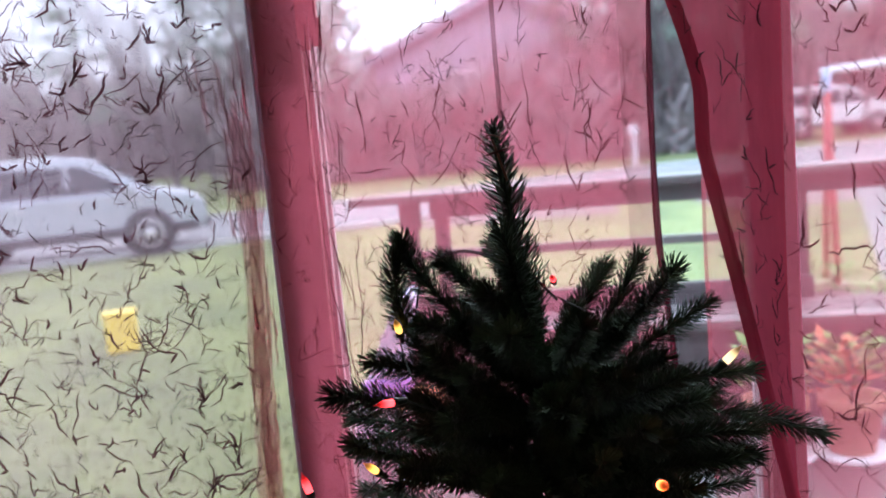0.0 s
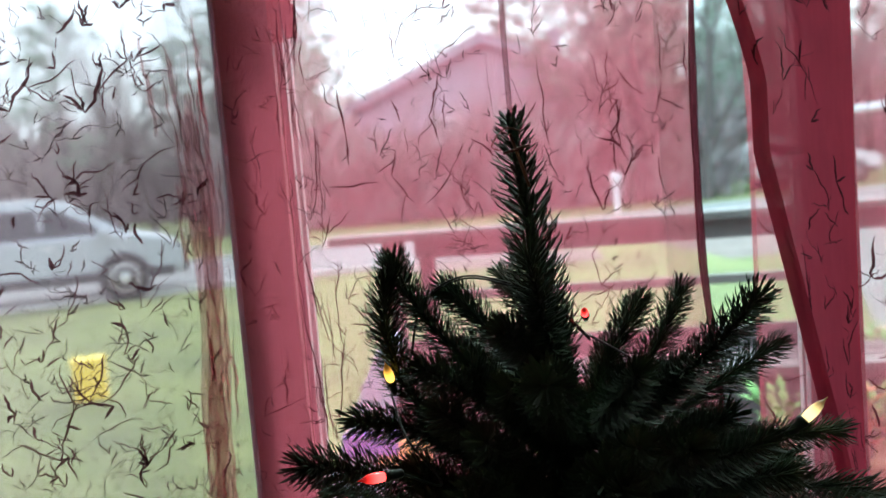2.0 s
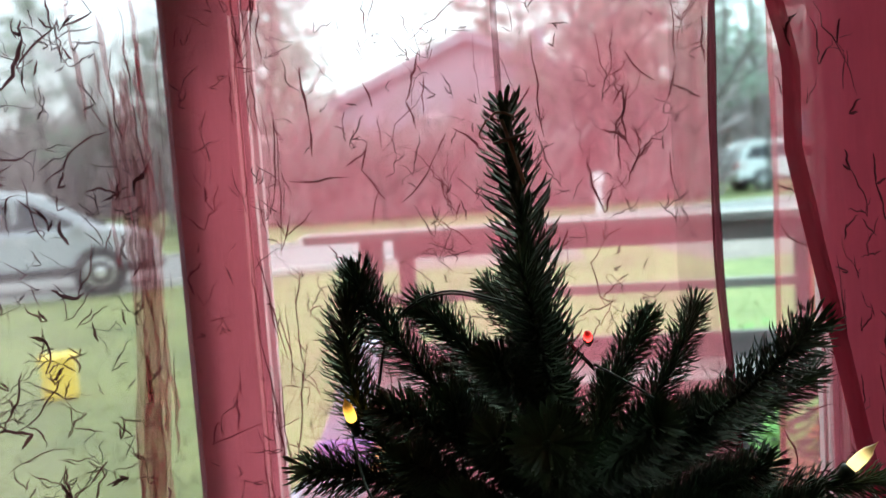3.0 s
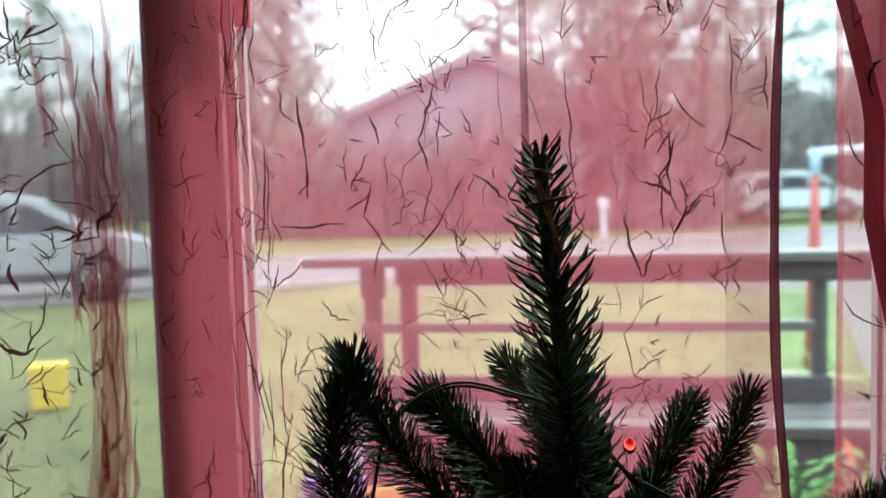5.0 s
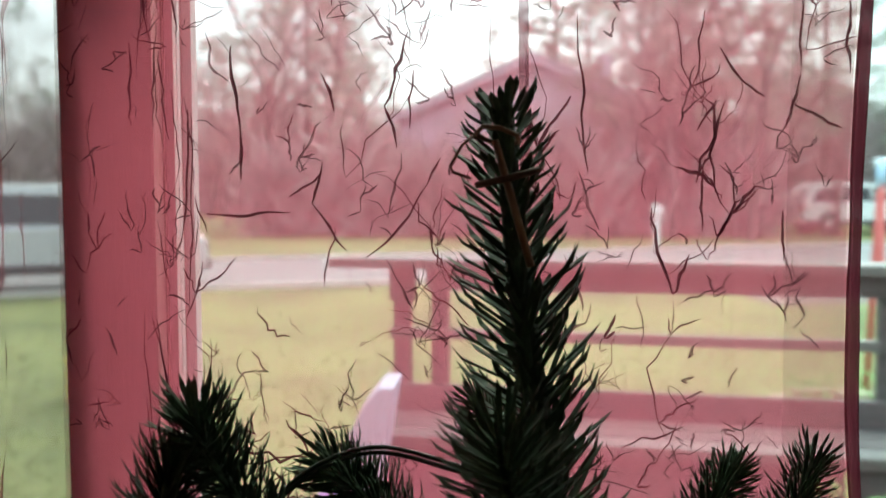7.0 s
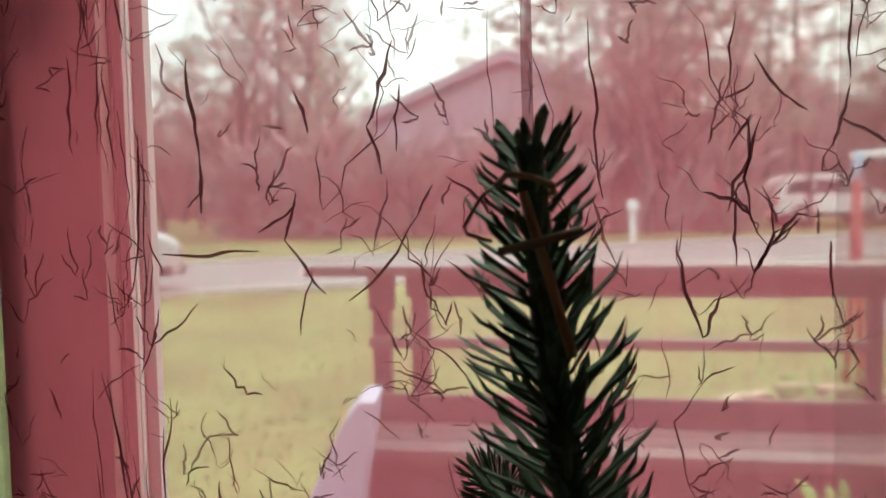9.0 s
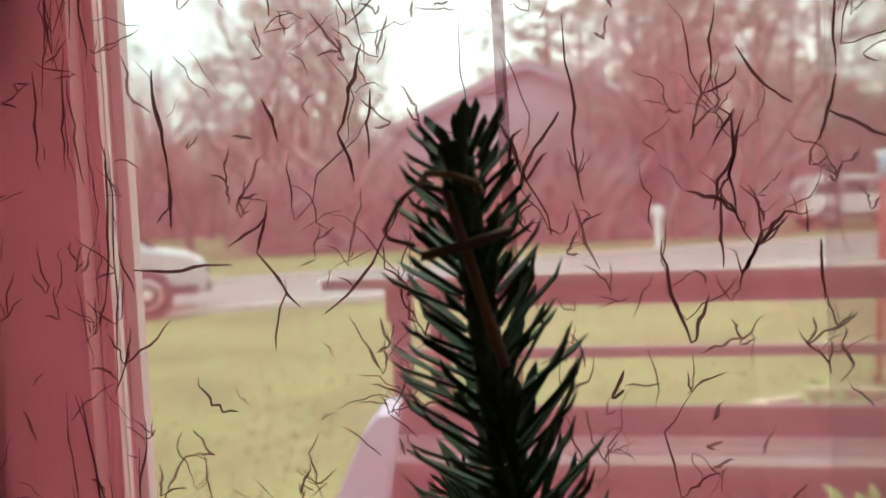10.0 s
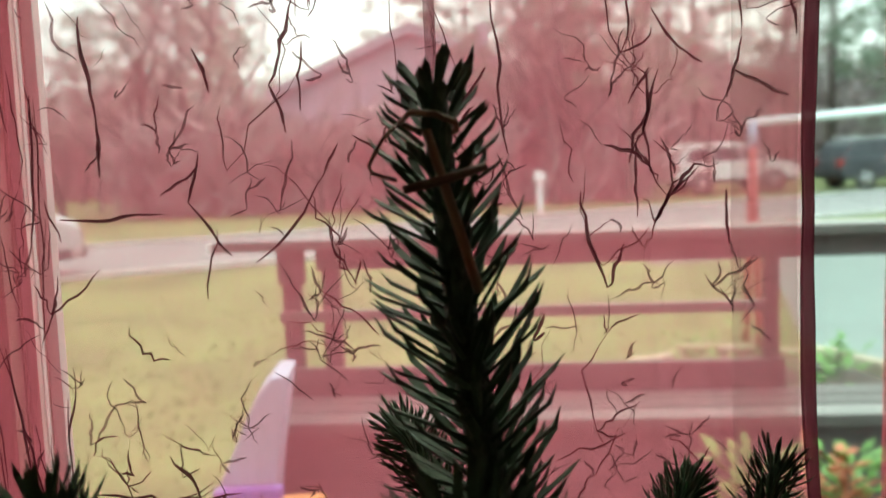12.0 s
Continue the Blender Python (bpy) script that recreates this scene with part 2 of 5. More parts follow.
NEEDLE.node_tree.nodes["Principled BSDF"].inputs["Specular IOR Level"].default_value = 0.25
STEM = mat("wired_branch_stem", (0.022, 0.034, 0.020), 0.7, vary=0.4, scale=40, bump=0.5, bump_scale=300)
CORD_GREEN = mat("dark_green_cord", (0.010, 0.020, 0.012), 0.35, vary=0.2, scale=60)
SOCKET = mat("green_bulb_socket", (0.008, 0.018, 0.010), 0.4, vary=0.2, scale=60)
BROWN_WIRE = mat("brown_wooden_stick", (0.13, 0.065, 0.03), 0.6, vary=0.35, scale=60, stretch=(1, 1, 0.3))
DARK_STICK = mat("dark_brown_stick", (0.075, 0.038, 0.022), 0.7, vary=0.3, scale=60)
ROSE_PLASTIC = mat("rose_brown_plastic", (0.30, 0.13, 0.11), 0.5, vary=0.1, scale=20)
LEAF_GREEN = mat("fresh_green_leaf", (0.12, 0.24, 0.04), 0.55, vary=0.3, scale=10)
BULB_RED = glow("red_bulb_glass", (1.0, 0.020, 0.020), 1.4)
BULB_AMBER = glow("amber_bulb_glass", (1.0, 0.40, 0.05), 0.7)
BULB_ORANGE = glow("orange_bulb_glass", (1.0, 0.12, 0.012), 2.6)
BULB_WHITE = glow("warm_white_bulb_glass", (1.0, 0.62, 0.24), 0.5)


# ---- mesh helpers ----
def part(name, bm, material, parent=None, label=""):
    """Links a bmesh as one mesh object, under a thing or under a part."""
    me = bpy.data.meshes.new(name)
    bm.to_mesh(me)
    bm.free()
    me.materials.append(material)
    ob = new(name, me)
    if parent is not None:
        ob.parent = parent
    if label:
        ob["label"] = label
    return ob


def raw_part(name, verts, faces, material, parent=None, label="", smooth=False):
    me = bpy.data.meshes.new(name)
    me.from_pydata(verts, [], faces)
    me.update()
    me.materials.append(material)
    if smooth:
        me.polygons.foreach_set("use_smooth", [True] * len(me.polygons))
    ob = new(name, me)
    if parent is not None:
        ob.parent = parent
    if label:
        ob["label"] = label
    return ob


def empty(name, at=(0, 0, 0), turn=0.0):
    ob = new(name)
    ob.empty_display_size = 0.05
    ob.matrix_basis = pose(*at, 0, 0, turn)
    return ob


def box(x0, x1, y0, y1, z0, z1, bevel=0.0, bm=None):
    own = bm is None
    bm = bm or bmesh.new()
    made = bmesh.ops.create_cube(bm, size=1)["verts"]
    for v in made:
        v.co = Vector(((x0 + x1) / 2 + v.co.x * (x1 - x0), (y0 + y1) / 2 + v.co.y * (y1 - y0), (z0 + z1) / 2 + v.co.z * (z1 - z0)))
    if bevel and own:
        bmesh.ops.bevel(bm, geom=bm.edges[:], offset=bevel, segments=2, affect="EDGES", profile=0.7)
    return bm


def tube_data(points, radii, sides=8, caps=True):
    """Vertices and faces of a tube along points, with a radius at each."""
    pts = [Vector(p) for p in points]
    verts, faces = [], []
    ref = None
    for i, p in enumerate(pts):
        d = (pts[min(i + 1, len(pts) - 1)] - pts[max(i - 1, 0)])
        d = d.normalized() if d.length > 1e-9 else Vector((0, 0, 1))
        if ref is None:
            ref = d.orthogonal().normalized()
        a = (ref - d * ref.dot(d))
        a = a.normalized() if a.length > 1e-6 else d.orthogonal().normalized()
        ref = a
        b = d.cross(a)
        r = radii[i] if hasattr(radii, "__len__") else radii
        for k in range(sides):
            w = 2 * math.pi * k / sides
            verts.append(p + (a * math.cos(w) + b * math.sin(w)) * r)
    for i in range(len(pts) - 1):
        for k in range(sides):
            k2 = (k + 1) % sides
            faces.append((i * sides + k, i * sides + k2, (i + 1) * sides + k2, (i + 1) * sides + k))
    if caps:
        faces.append(tuple(reversed(range(sides))))
        faces.append(tuple(range((len(pts) - 1) * sides, len(pts) * sides)))
    return verts, faces


def merge(*datas):
    verts, faces = [], []
    for v, f in datas:
        o = len(verts)
        verts.extend(v)
        faces.extend(tuple(i + o for i in q) for q in f)
    return verts, faces


def tube(name, points, radii, material, parent=None, label="", sides=8):
    v, f = tube_data(points, radii, sides)
    return raw_part(name, v, f, material, parent, label, smooth=True)


def lathe(profile, sides=20, axis="Z"):
    """A turned solid: profile of (radius, height) from one end to the other."""
    bm = bmesh.new()
    rings = []
    for r, h in profile:
        ring = []
        for k in range(sides):
            w = 2 * math.pi * k / sides
            c, s = math.cos(w) * r, math.sin(w) * r
            ring.append(bm.verts.new((c, s, h) if axis == "Z" else (c, h, s)))
        rings.append(ring)
    for a, b in zip(rings, rings[1:]):
        for k in range(sides):
            bm.faces.new((a[k], a[(k + 1) % sides], b[(k + 1) % sides], b[k]))
    bm.faces.new(list(reversed(rings[0])))
    bm.faces.new(rings[-1])
    bmesh.ops.recalc_face_normals(bm, faces=bm.faces[:])
    for f in bm.faces:
        f.smooth = len(f.verts) == 4
    return bm


def prism(outline, y0, y1, bevel=0.0):
    """A solid with the outline (x, z), from y0 to y1."""
    bm = bmesh.new()
    a = [bm.verts.new((x, y0, z)) for x, z in outline]
    b = [bm.verts.new((x, y1, z)) for x, z in outline]
    bm.faces.new(a)
    bm.faces.new(list(reversed(b)))
    for i in range(len(a)):
        j = (i + 1) % len(a)
        bm.faces.new((a[j], a[i], b[i], b[j]))
    bmesh.ops.recalc_face_normals(bm, faces=bm.faces[:])
    if bevel:
        bmesh.ops.bevel(bm, geom=bm.edges[:], offset=bevel, segments=2, affect="EDGES", profile=0.7)
    return bm


def structure(ob, label, category):
    return tagged(ob, label, category, kind="structure")


# ---- the room ----
WALL_Y, OUT_Y = 1.54, 1.60
SILL, HEAD = 0.38, 1.98
OPENINGS = ((-0.957, -0.266), (-0.181, 0.545), (0.606, 1.294))
floor_bm = box(-1.7, 1.95, -1.15, OUT_Y, -0.20, 0.0)
floor = structure(part("floor", floor_bm, OAK_FLOOR), "light brown oak floor of the living room", "floor")
structure(part("ceiling", box(-1.7, 1.95, -1.15, OUT_Y, 2.45, 2.6), CEILING_PAINT), "plain off-white painted ceiling", "ceiling")
structure(part("wall_south", box(-1.7, 1.95, -1.3, -1.15, -0.2, 2.6), WALL_PAINT), "plain off-white painted interior wall", "wall")
structure(part("wall_west", box(-1.85, -1.7, -1.3, OUT_Y, -0.2, 2.6), WALL_PAINT), "plain off-white painted interior wall", "wall")
structure(part("wall_east", box(1.95, 2.1, -1.3, OUT_Y, -0.2, 2.6), WALL_PAINT), "plain off-white painted interior wall", "wall")
wall = empty("wall_north")
structure(wall, "off-white wall with three tall windows side by side", "wall")
part("wall_panel", box(-1.7, OPENINGS[0][0], WALL_Y, OUT_Y, 0, 2.45), WALL_PAINT, wall)
part("wall_panel", box(OPENINGS[2][1], 1.95, WALL_Y, OUT_Y, 0, 2.45), WALL_PAINT, wall)
part("wall_panel", box(OPENINGS[0][0], OPENINGS[2][1], WALL_Y, OUT_Y, 0, SILL), WALL_PAINT, wall)
part("wall_panel", box(OPENINGS[0][0], OPENINGS[2][1], WALL_Y, OUT_Y, HEAD, 2.45), WALL_PAINT, wall)
part("mullion_post", box(OPENINGS[0][1], OPENINGS[1][0], WALL_Y, OUT_Y, SILL, HEAD), BROWN_TRIM, wall)
part("mullion_post", box(OPENINGS[1][1], OPENINGS[2][0], WALL_Y, OUT_Y, SILL, HEAD), BROWN_TRIM, wall)

trim = empty("window_trim")
structure(trim, "brown stained wooden trim round the windows", "trim")
part("mullion_board", box(OPENINGS[0][1] + 0.001, OPENINGS[1][0] - 0.001, 1.518, WALL_Y, SILL, HEAD, 0.003), BROWN_TRIM, trim)
part("mullion_board", box(OPENINGS[1][1] + 0.001, OPENINGS[2][0] - 0.001, 1.518, WALL_Y, SILL, HEAD, 0.003), BROWN_TRIM, trim)
part("side_board", box(OPENINGS[0][0] - 0.085, OPENINGS[0][0] - 0.001, 1.518, WALL_Y, SILL, HEAD, 0.003), BROWN_TRIM, trim)
part("side_board", box(OPENINGS[2][1] + 0.001, OPENINGS[2][1] + 0.085, 1.518, WALL_Y, SILL, HEAD, 0.003), BROWN_TRIM, trim)
part("head_board", box(OPENINGS[0][0] - 0.1, OPENINGS[2][1] + 0.1, 1.514, WALL_Y, HEAD, HEAD + 0.1, 0.003), BROWN_TRIM, trim)
part("stool", box(OPENINGS[0][0] - 0.11, OPENINGS[2][1] + 0.11, 1.47, WALL_Y, SILL - 0.03, SILL, 0.004), BROWN_TRIM, trim)
part("apron", box(OPENINGS[0][0] - 0.085, OPENINGS[2][1] + 0.085, 1.52, WALL_Y, SILL - 0.11, SILL - 0.03, 0.003), BROWN_TRIM, trim)

for i, (x0, x1) in enumerate(OPENINGS):
    win = empty("window_%d" % (i + 1), ((x0 + x1) / 2, 1.6, SILL))
    structure(win, "tall white vinyl window with a single clear pane", "window")
    hw = (x1 - x0) / 2
    hh = HEAD - SILL
    fr = 0.008
    part("frame_stile", box(-hw, -hw + fr, -0.056, -0.036, 0, hh, 0.002), VINYL, win)
    part("frame_stile", box(hw - fr, hw, -0.056, -0.036, 0, hh, 0.002), VINYL, win)
    part("frame_rail", box(-hw + fr, hw - fr, -0.056, -0.036, 0, 0.03, 0.002), VINYL, win)
    part("frame_rail", box(-hw + fr, hw - fr, -0.056, -0.036, hh - 0.03, hh, 0.002), VINYL, win)
    part("outer_stop", box(-hw, -hw + 0.010, -0.012, 0.004, 0, hh, 0.002), VINYL, win)
    part("outer_stop", box(hw - 0.004, hw, -0.012, 0.004, 0, hh, 0.001), VINYL, win)
    pane = part("pane", box(-hw + fr, hw - fr, -0.048, -0.044, 0.03, hh - 0.03), GLASS, win)
    pane.visible_shadow = False
    part("outer_sill", box(-hw, hw, -0.03, 0.03, -0.002, 0.012), VINYL, win)

# small bracket on the mullion board
br = empty("blind_bracket", (-0.165, 1.514, 1.40))
tagged(br, "small rose-brown plastic blind bracket on the window trim", "bracket")
part("plate", box(-0.018, 0.016, -0.010, 0.004, 0.02, 0.16, 0.002), ROSE_PLASTIC, br)
part("hook", box(-0.012, 0.002, -0.022, -0.010, 0.0, 0.06, 0.002), ROSE_PLASTIC, br)
part("tab", box(0.005, 0.022, -0.020, -0.010, 0.005, 0.05, 0.002), ROSE_PLASTIC, br)


# ---- curtains ----
def panel_mesh(name, surf, u0, u1, z0, z1, nu, nz, material, parent, label=""):
    verts, faces = [], []
    for j in range(nz + 1):
        for i in range(nu + 1):
            verts.append(surf(u0 + (u1 - u0) * i / nu, z0 + (z1 - z0) * j / nz))
    for j in range(nz):
        for i in range(nu):
            a = j * (nu + 1) + i
            faces.append((a, a + 1, a + nu + 2, a + nu + 1))
    return raw_part(name, verts, faces, material, parent, label, smooth=True)


def crease_strokes(rng, count, u0, u1, z0, z1, upright, length, width):
    """Random crooked strokes (u, z, width) for crushed fabric; some fork."""
    strokes = []
    for _ in range(count):
        u, z = rng.uniform(u0, u1), rng.uniform(z0, z1)
        if strokes and rng.random() < 0.33:
            u, z, _w = rng.choice(rng.choice(strokes[-60:]))
        up = upright * min(1.0, max(0.25, (z - 0.75) / 0.45))
        a = math.pi / 2 + rng.gauss(0, 1.35 - 1.0 * up)
        total = length * rng.choice((0.45, 0.6, 0.8, 1.0, 1.5)) * rng.uniform(0.8, 1.2)
        w = width * rng.choice((0.45, 0.6, 0.8, 1.0, 1.5))
        n = rng.randint(6, 9)
        for fork in range(1 + (rng.random() < 0.5)):
            pts, uu, zz, turn = [], u, z, fork * rng.choice((-1, 1)) * rng.uniform(0.5, 1.3)
            leng = total * (1 if not fork else 0.5)
            for k in range(n):
                f = k / (n - 1)
                pts.append((uu, zz, w * (0.12 + math.sin(math.pi * min(1, f * 0.9 + 0.08)) ** 0.8 * rng.uniform(0.6, 1.1))))
                if rng.random() < 0.16:
                    turn += rng.choice((-1, 1)) * rng.uniform(0.25, 0.6)
                aa = a + turn + rng.gauss(0, 0.27)
                uu += math.cos(aa) * leng / (n - 1)
                zz += math.sin(aa) * leng / (n - 1)
            strokes.append(pts)
    return strokes


# the deepest creases of the middle panel: both ends of each
DEEP = (
    (0.276, 1.319, 0.309, 1.284), (0.171, 1.347, 0.180, 1.232), (0.046, 1.337, 0.028, 1.282), (0.028, 1.282, 0.037, 1.251),
    (0.050, 1.309, 0.047, 1.265), (0.060, 1.223, 0.014, 1.168), (0.060, 1.223, 0.070, 1.243), (-0.019, 1.240, -0.027, 1.209),
    (-0.027, 1.209, -0.001, 1.173), (-0.044, 1.214, -0.019, 1.232), (-0.108, 1.201, -0.044, 1.202), (-0.087, 1.327, -0.081, 1.265),
    (-0.081, 1.265, -0.081, 1.227), (0.331, 1.369, 0.334, 1.302), (0.334, 1.298, 0.325, 1.262), (0.330, 1.278, 0.363, 1.261),
    (0.265, 1.235, 0.265, 1.189), (0.324, 1.205, 0.326, 1.170), (0.167, 1.288, 0.141, 1.242), (-0.019, 1.306, -0.010, 1.278),
    (0.260, 1.261, 0.274, 1.283), (0.364, 1.346, 0.367, 1.297),
)


def deep_strokes(rng):
    strokes = []
    for u0, z0, u1, z1 in DEEP:
        n, w = 9, rng.uniform(0.0018, 0.0030)
        leng = math.hypot(u1 - u0, z1 - z0)
        nu, nz = -(z1 - z0) / leng, (u1 - u0) / leng
        off, pts = 0.0, []
        for k in range(n):
            f = k / (n - 1)
            off += rng.gauss(0, leng * 0.022)
            o = off * math.sin(math.pi * f)
            pts.append((u0 + (u1 - u0) * f + nu * o, z0 + (z1 - z0) * f + nz * o, w * (0.2 + 0.8 * math.sin(math.pi * (0.06 + 0.88 * f))) * rng.uniform(0.6, 1.1)))
        strokes.append(pts)
    return strokes


def crease_mesh(name, surf, strokes, lift, material, parent, label):
    """Each stroke is a narrow raised pleat that lies on the fabric."""
    verts, faces = [], []
    for pts in strokes:
        base = len(verts)
        for k, (u, z, w) in enumerate(pts):
            u2, z2, _ = pts[min(k + 1, len(pts) - 1)]
            u1, z1, _ = pts[max(k - 1, 0)]
            d = Vector((u2 - u1, z2 - z1))
            d = d.normalized() if d.length else Vector((0, 1))
            nx, nz = -d.y * w / 2, d.x * w / 2
            a, m, b = Vector(surf(u + nx, z + nz)), Vector(surf(u, z)), Vector(surf(u - nx, z - nz))
            verts += [a + Vector((0, -lift, 0)), m + Vector((0, -lift - w * 0.5, 0)), b + Vector((0, -lift, 0))]
        for k in range(len(pts) - 1):
            o = base + 3 * k
            faces += [(o, o + 1, o + 4, o + 3), (o + 1, o + 2, o + 5, o + 4)]
    ob = raw_part(name, verts, faces, material, parent, label)
    ob["kind"] = "stuff"
    return ob


def bumps(u, z, k):
    return 0.004 * noise.noise((u * 9 + k, z * 3, 0.3)) + 0.0016 * noise.noise((u * 34, z * 20 + k, 1.7))


CURTAIN_TOP, CURTAIN_FOOT = 2.09, 0.22


def mid_surface(u, z):
    edge = max(0.0, (u - 0.30) / 0.085)
    flare = 0.010 * max(0.0, (1.06 - z) / 0.2) * edge - 0.004 * math.sin((z - 1.0) * 9) * edge
    near = max(0.0, (u - 0.20) / 0.176) ** 1.4
    back = max(0.0, (-0.20 - u) / 0.043)
    return (u + flare - 0.019 * near - 0.019 * back, 1.435 - 0.066 * near + 0.066 * back + bumps(u, z, 0) + 0.004 * math.sin(u * 21), z)


def left_surface(u, z):
    """Hangs forward at the gathered seam, then turns back to the post between the windows."""
    back = max(0.0, (u + 0.25) / 0.06)
    v = min(u, -0.25)
    f = min(1.0, max(0.0, (v + 0.62) / 0.40))
    y = 1.325 + 0.055 * f * f + bumps(u, z, 4) + 0.006 * math.sin(v * 17 + 1) + 0.010 * math.exp(-((v + 0.265) / 0.02) ** 2) * math.sin(v * 500 + 3 * math.sin(z * 4))
    return (v - 0.004 * back, y + (1.503 - y) * back, z)


def right_surface(u, z):
    e = max(0.0, 1 - (u - 0.431) / 0.12)
    curve = 0.003 * math.exp(-((z - 1.2) / 0.12) ** 2) * e
    return (u + curve, 1.434 + bumps(u, z, 8) - 0.006 * e * e + 0.005 * math.sin(u * 19), z)


mid = empty("sheer_curtain", (0, 0, 0))
tagged(mid, "pink crushed-voile sheer curtain hanging before the middle window", "curtain", "window curtains")
panel_mesh("cloth", mid_surface, -0.243, 0.372, CURTAIN_FOOT, CURTAIN_TOP, 110, 170, PINK, mid)
panel_mesh("hem", lambda u, z: (mid_surface(0.376, z)[0] + (u - 0.376) * (0.8 + 0.5 * noise.noise((0, z * 6, 2))), mid_surface(0.376, z)[1] - 0.0035 + 0.004 * math.sin((u - 0.37) * 700), z),
           0.367, 0.380, CURTAIN_FOOT, CURTAIN_TOP, 8, 150, HEM, mid, "dark doubled hem")
panel_mesh("hem_band", lambda u, z: (mid_surface(u, z)[0], mid_surface(u, z)[1] - 0.004, z), 0.326, 0.368, CURTAIN_FOOT, CURTAIN_TOP, 12, 120, GREY_HEM, mid, "greyish doubled band inside the hem")
panel_mesh("vertical_pleat", lambda u, z: (0.135 + 0.003 * math.sin(z * 8) + (u - 0.5) * 0.0075 * min(1, max(0.1, (z - 1.02) / 0.16)), mid_surface(0.135, z)[1] - 0.002 - 0.003 * math.sin(u * math.pi), z),
           0.0, 1.0, 1.03, CURTAIN_TOP, 4, 70, DUSKY, mid, "narrow vertical pleat")
r = random.Random(11)
# raised creases, their shade painted by the darker cloth
crease_mesh("crease", mid_surface, deep_strokes(r) + crease_strokes(r, 240, -0.235, 0.34, 0.55, 1.62, 0.95, 0.048, 0.0017), 0.0012, CREASE, mid, "crushed creases with dark shade put in their colour")
crease_mesh("fine_crease", mid_surface, crease_strokes(r, 1000, -0.235, 0.36, 0.5, 1.7, 0.6, 0.026, 0.0013), 0.0010, FINE_CREASE, mid, "fine crushed creases with shade put in their colour")


def edge_strokes(rng, count):
    """Long, upright, crooked creases near the side edge, drawn in the shade-coloured voile."""
    strokes = []
    for _ in range(count):
        u, z, lean, pts = rng.gauss(-0.136, 0.014), rng.uniform(0.5, 1.6), rng.gauss(0, 0.12), []
        leng, w = rng.uniform(0.04, 0.13), rng.uniform(0.0008, 0.0020)
        for k in range(10):
            f = k / 9
            u += lean * leng / 9 + rng.gauss(0, 0.0012)
            pts.append((u, z + leng * f, w * (0.15 + math.sin(math.pi * (0.05 + 0.9 * f)) * rng.uniform(0.5, 1.1))))
        strokes.append(pts)
    return strokes


crease_mesh("edge_crease", mid_surface, edge_strokes(r, 64), 0.002, CREASE, mid, "long upright creases with dark shade put in their colour")

left = empty("sheer_curtain", (0, 0, 0))
tagged(left, "greyish mauve crushed-voile sheer curtain with a gathered edge", "curtain", "window curtains")
panel_mesh("cloth", left_surface, -1.08, -0.192, CURTAIN_FOOT, CURTAIN_TOP, 170, 150, MAUVE, left)


def seam_strokes(rng, count, width, top):
    """Long upright pleats bundled round the seam, denser further down."""
    strokes = []
    for _ in range(count):
        z0 = 0.3 + (top - 0.3) * rng.random() ** 0.8
        leng = rng.uniform(0.06, 0.20)
        spread = 0.010 + 0.012 * max(0.0, (z0 - 0.85) / 0.5)
        u, n = rng.gauss(0, spread), 10
        w = width * rng.uniform(0.5, 1.4)
        pts = []
        for k in range(n):
            f = k / (n - 1)
            z = z0 + leng * (f - 0.5)
            u += rng.gauss(0, 0.0019)
            pts.append((-0.266 + 0.006 * math.sin(z * 7) + u, z, w * (0.15 + math.sin(math.pi * (0.05 + 0.9 * f)))))
        strokes.append(pts)
    return strokes


def seam_surface(u, z):
    return (u, left_surface(-0.266, z)[1] - 0.010 + 0.004 * math.sin(u * 900), z)


r = random.Random(31)
for s, z1 in ((1.0, 1.33), (0.55, 1.22)):
    panel_mesh("gathered_band", lambda u, z: (-0.266 + 0.006 * math.sin(z * 7) + (u - 0.5) * s * (0.036 + 0.022 * noise.noise((z * 9, s, 2 + 3 * (u > 0.5)))) * min(1.0, (z1 + 0.01 - z) / 0.12), left_surface(-0.266, z)[1] - 0.005 - 0.003 * s, z),
               0.0, 1.0, CURTAIN_FOOT, z1, 8, 150, SEAM_SOFT, left, "bunched rose band along the seam")
crease_mesh("seam_pleat", seam_surface, seam_strokes(r, 60, 0.0034, 1.36), 0.001, GATHER, left, "bundled pink pleats of the gathered seam")
# thin strokes that paint the shade between the seam pleats
crease_mesh("seam_crease", seam_surface, seam_strokes(r, 20, 0.0010, 1.30), 0.004, SEAM_SHADE, left, "gathers at the seam with shade put in their colour")
r = random.Random(23)
# left panel creases, with fold shade given as dark cloth colour
crease_mesh("crease", left_surface, crease_strokes(r, 1000, -1.0, -0.27, 0.5, 1.62, 0.75, 0.040, 0.0027), 0.0012, CREASE, left, "crushed creases with dark shade put in their colour")
crease_mesh("fine_crease", left_surface, crease_strokes(r, 1700, -1.0, -0.24, 0.5, 1.7, 0.35, 0.028, 0.0016), 0.0010, FINE_CREASE, left, "fine crushed creases with shade put in their colour")
right = empty("sheer_curtain", (0, 0, 0))
tagged(right, "deep pink crushed-voile sheer curtain with a folded-back edge", "curtain", "window curtains")
panel_mesh("cloth", right_surface, 0.431, 1.42, CURTAIN_FOOT, CURTAIN_TOP, 150, 150, PINK, right)


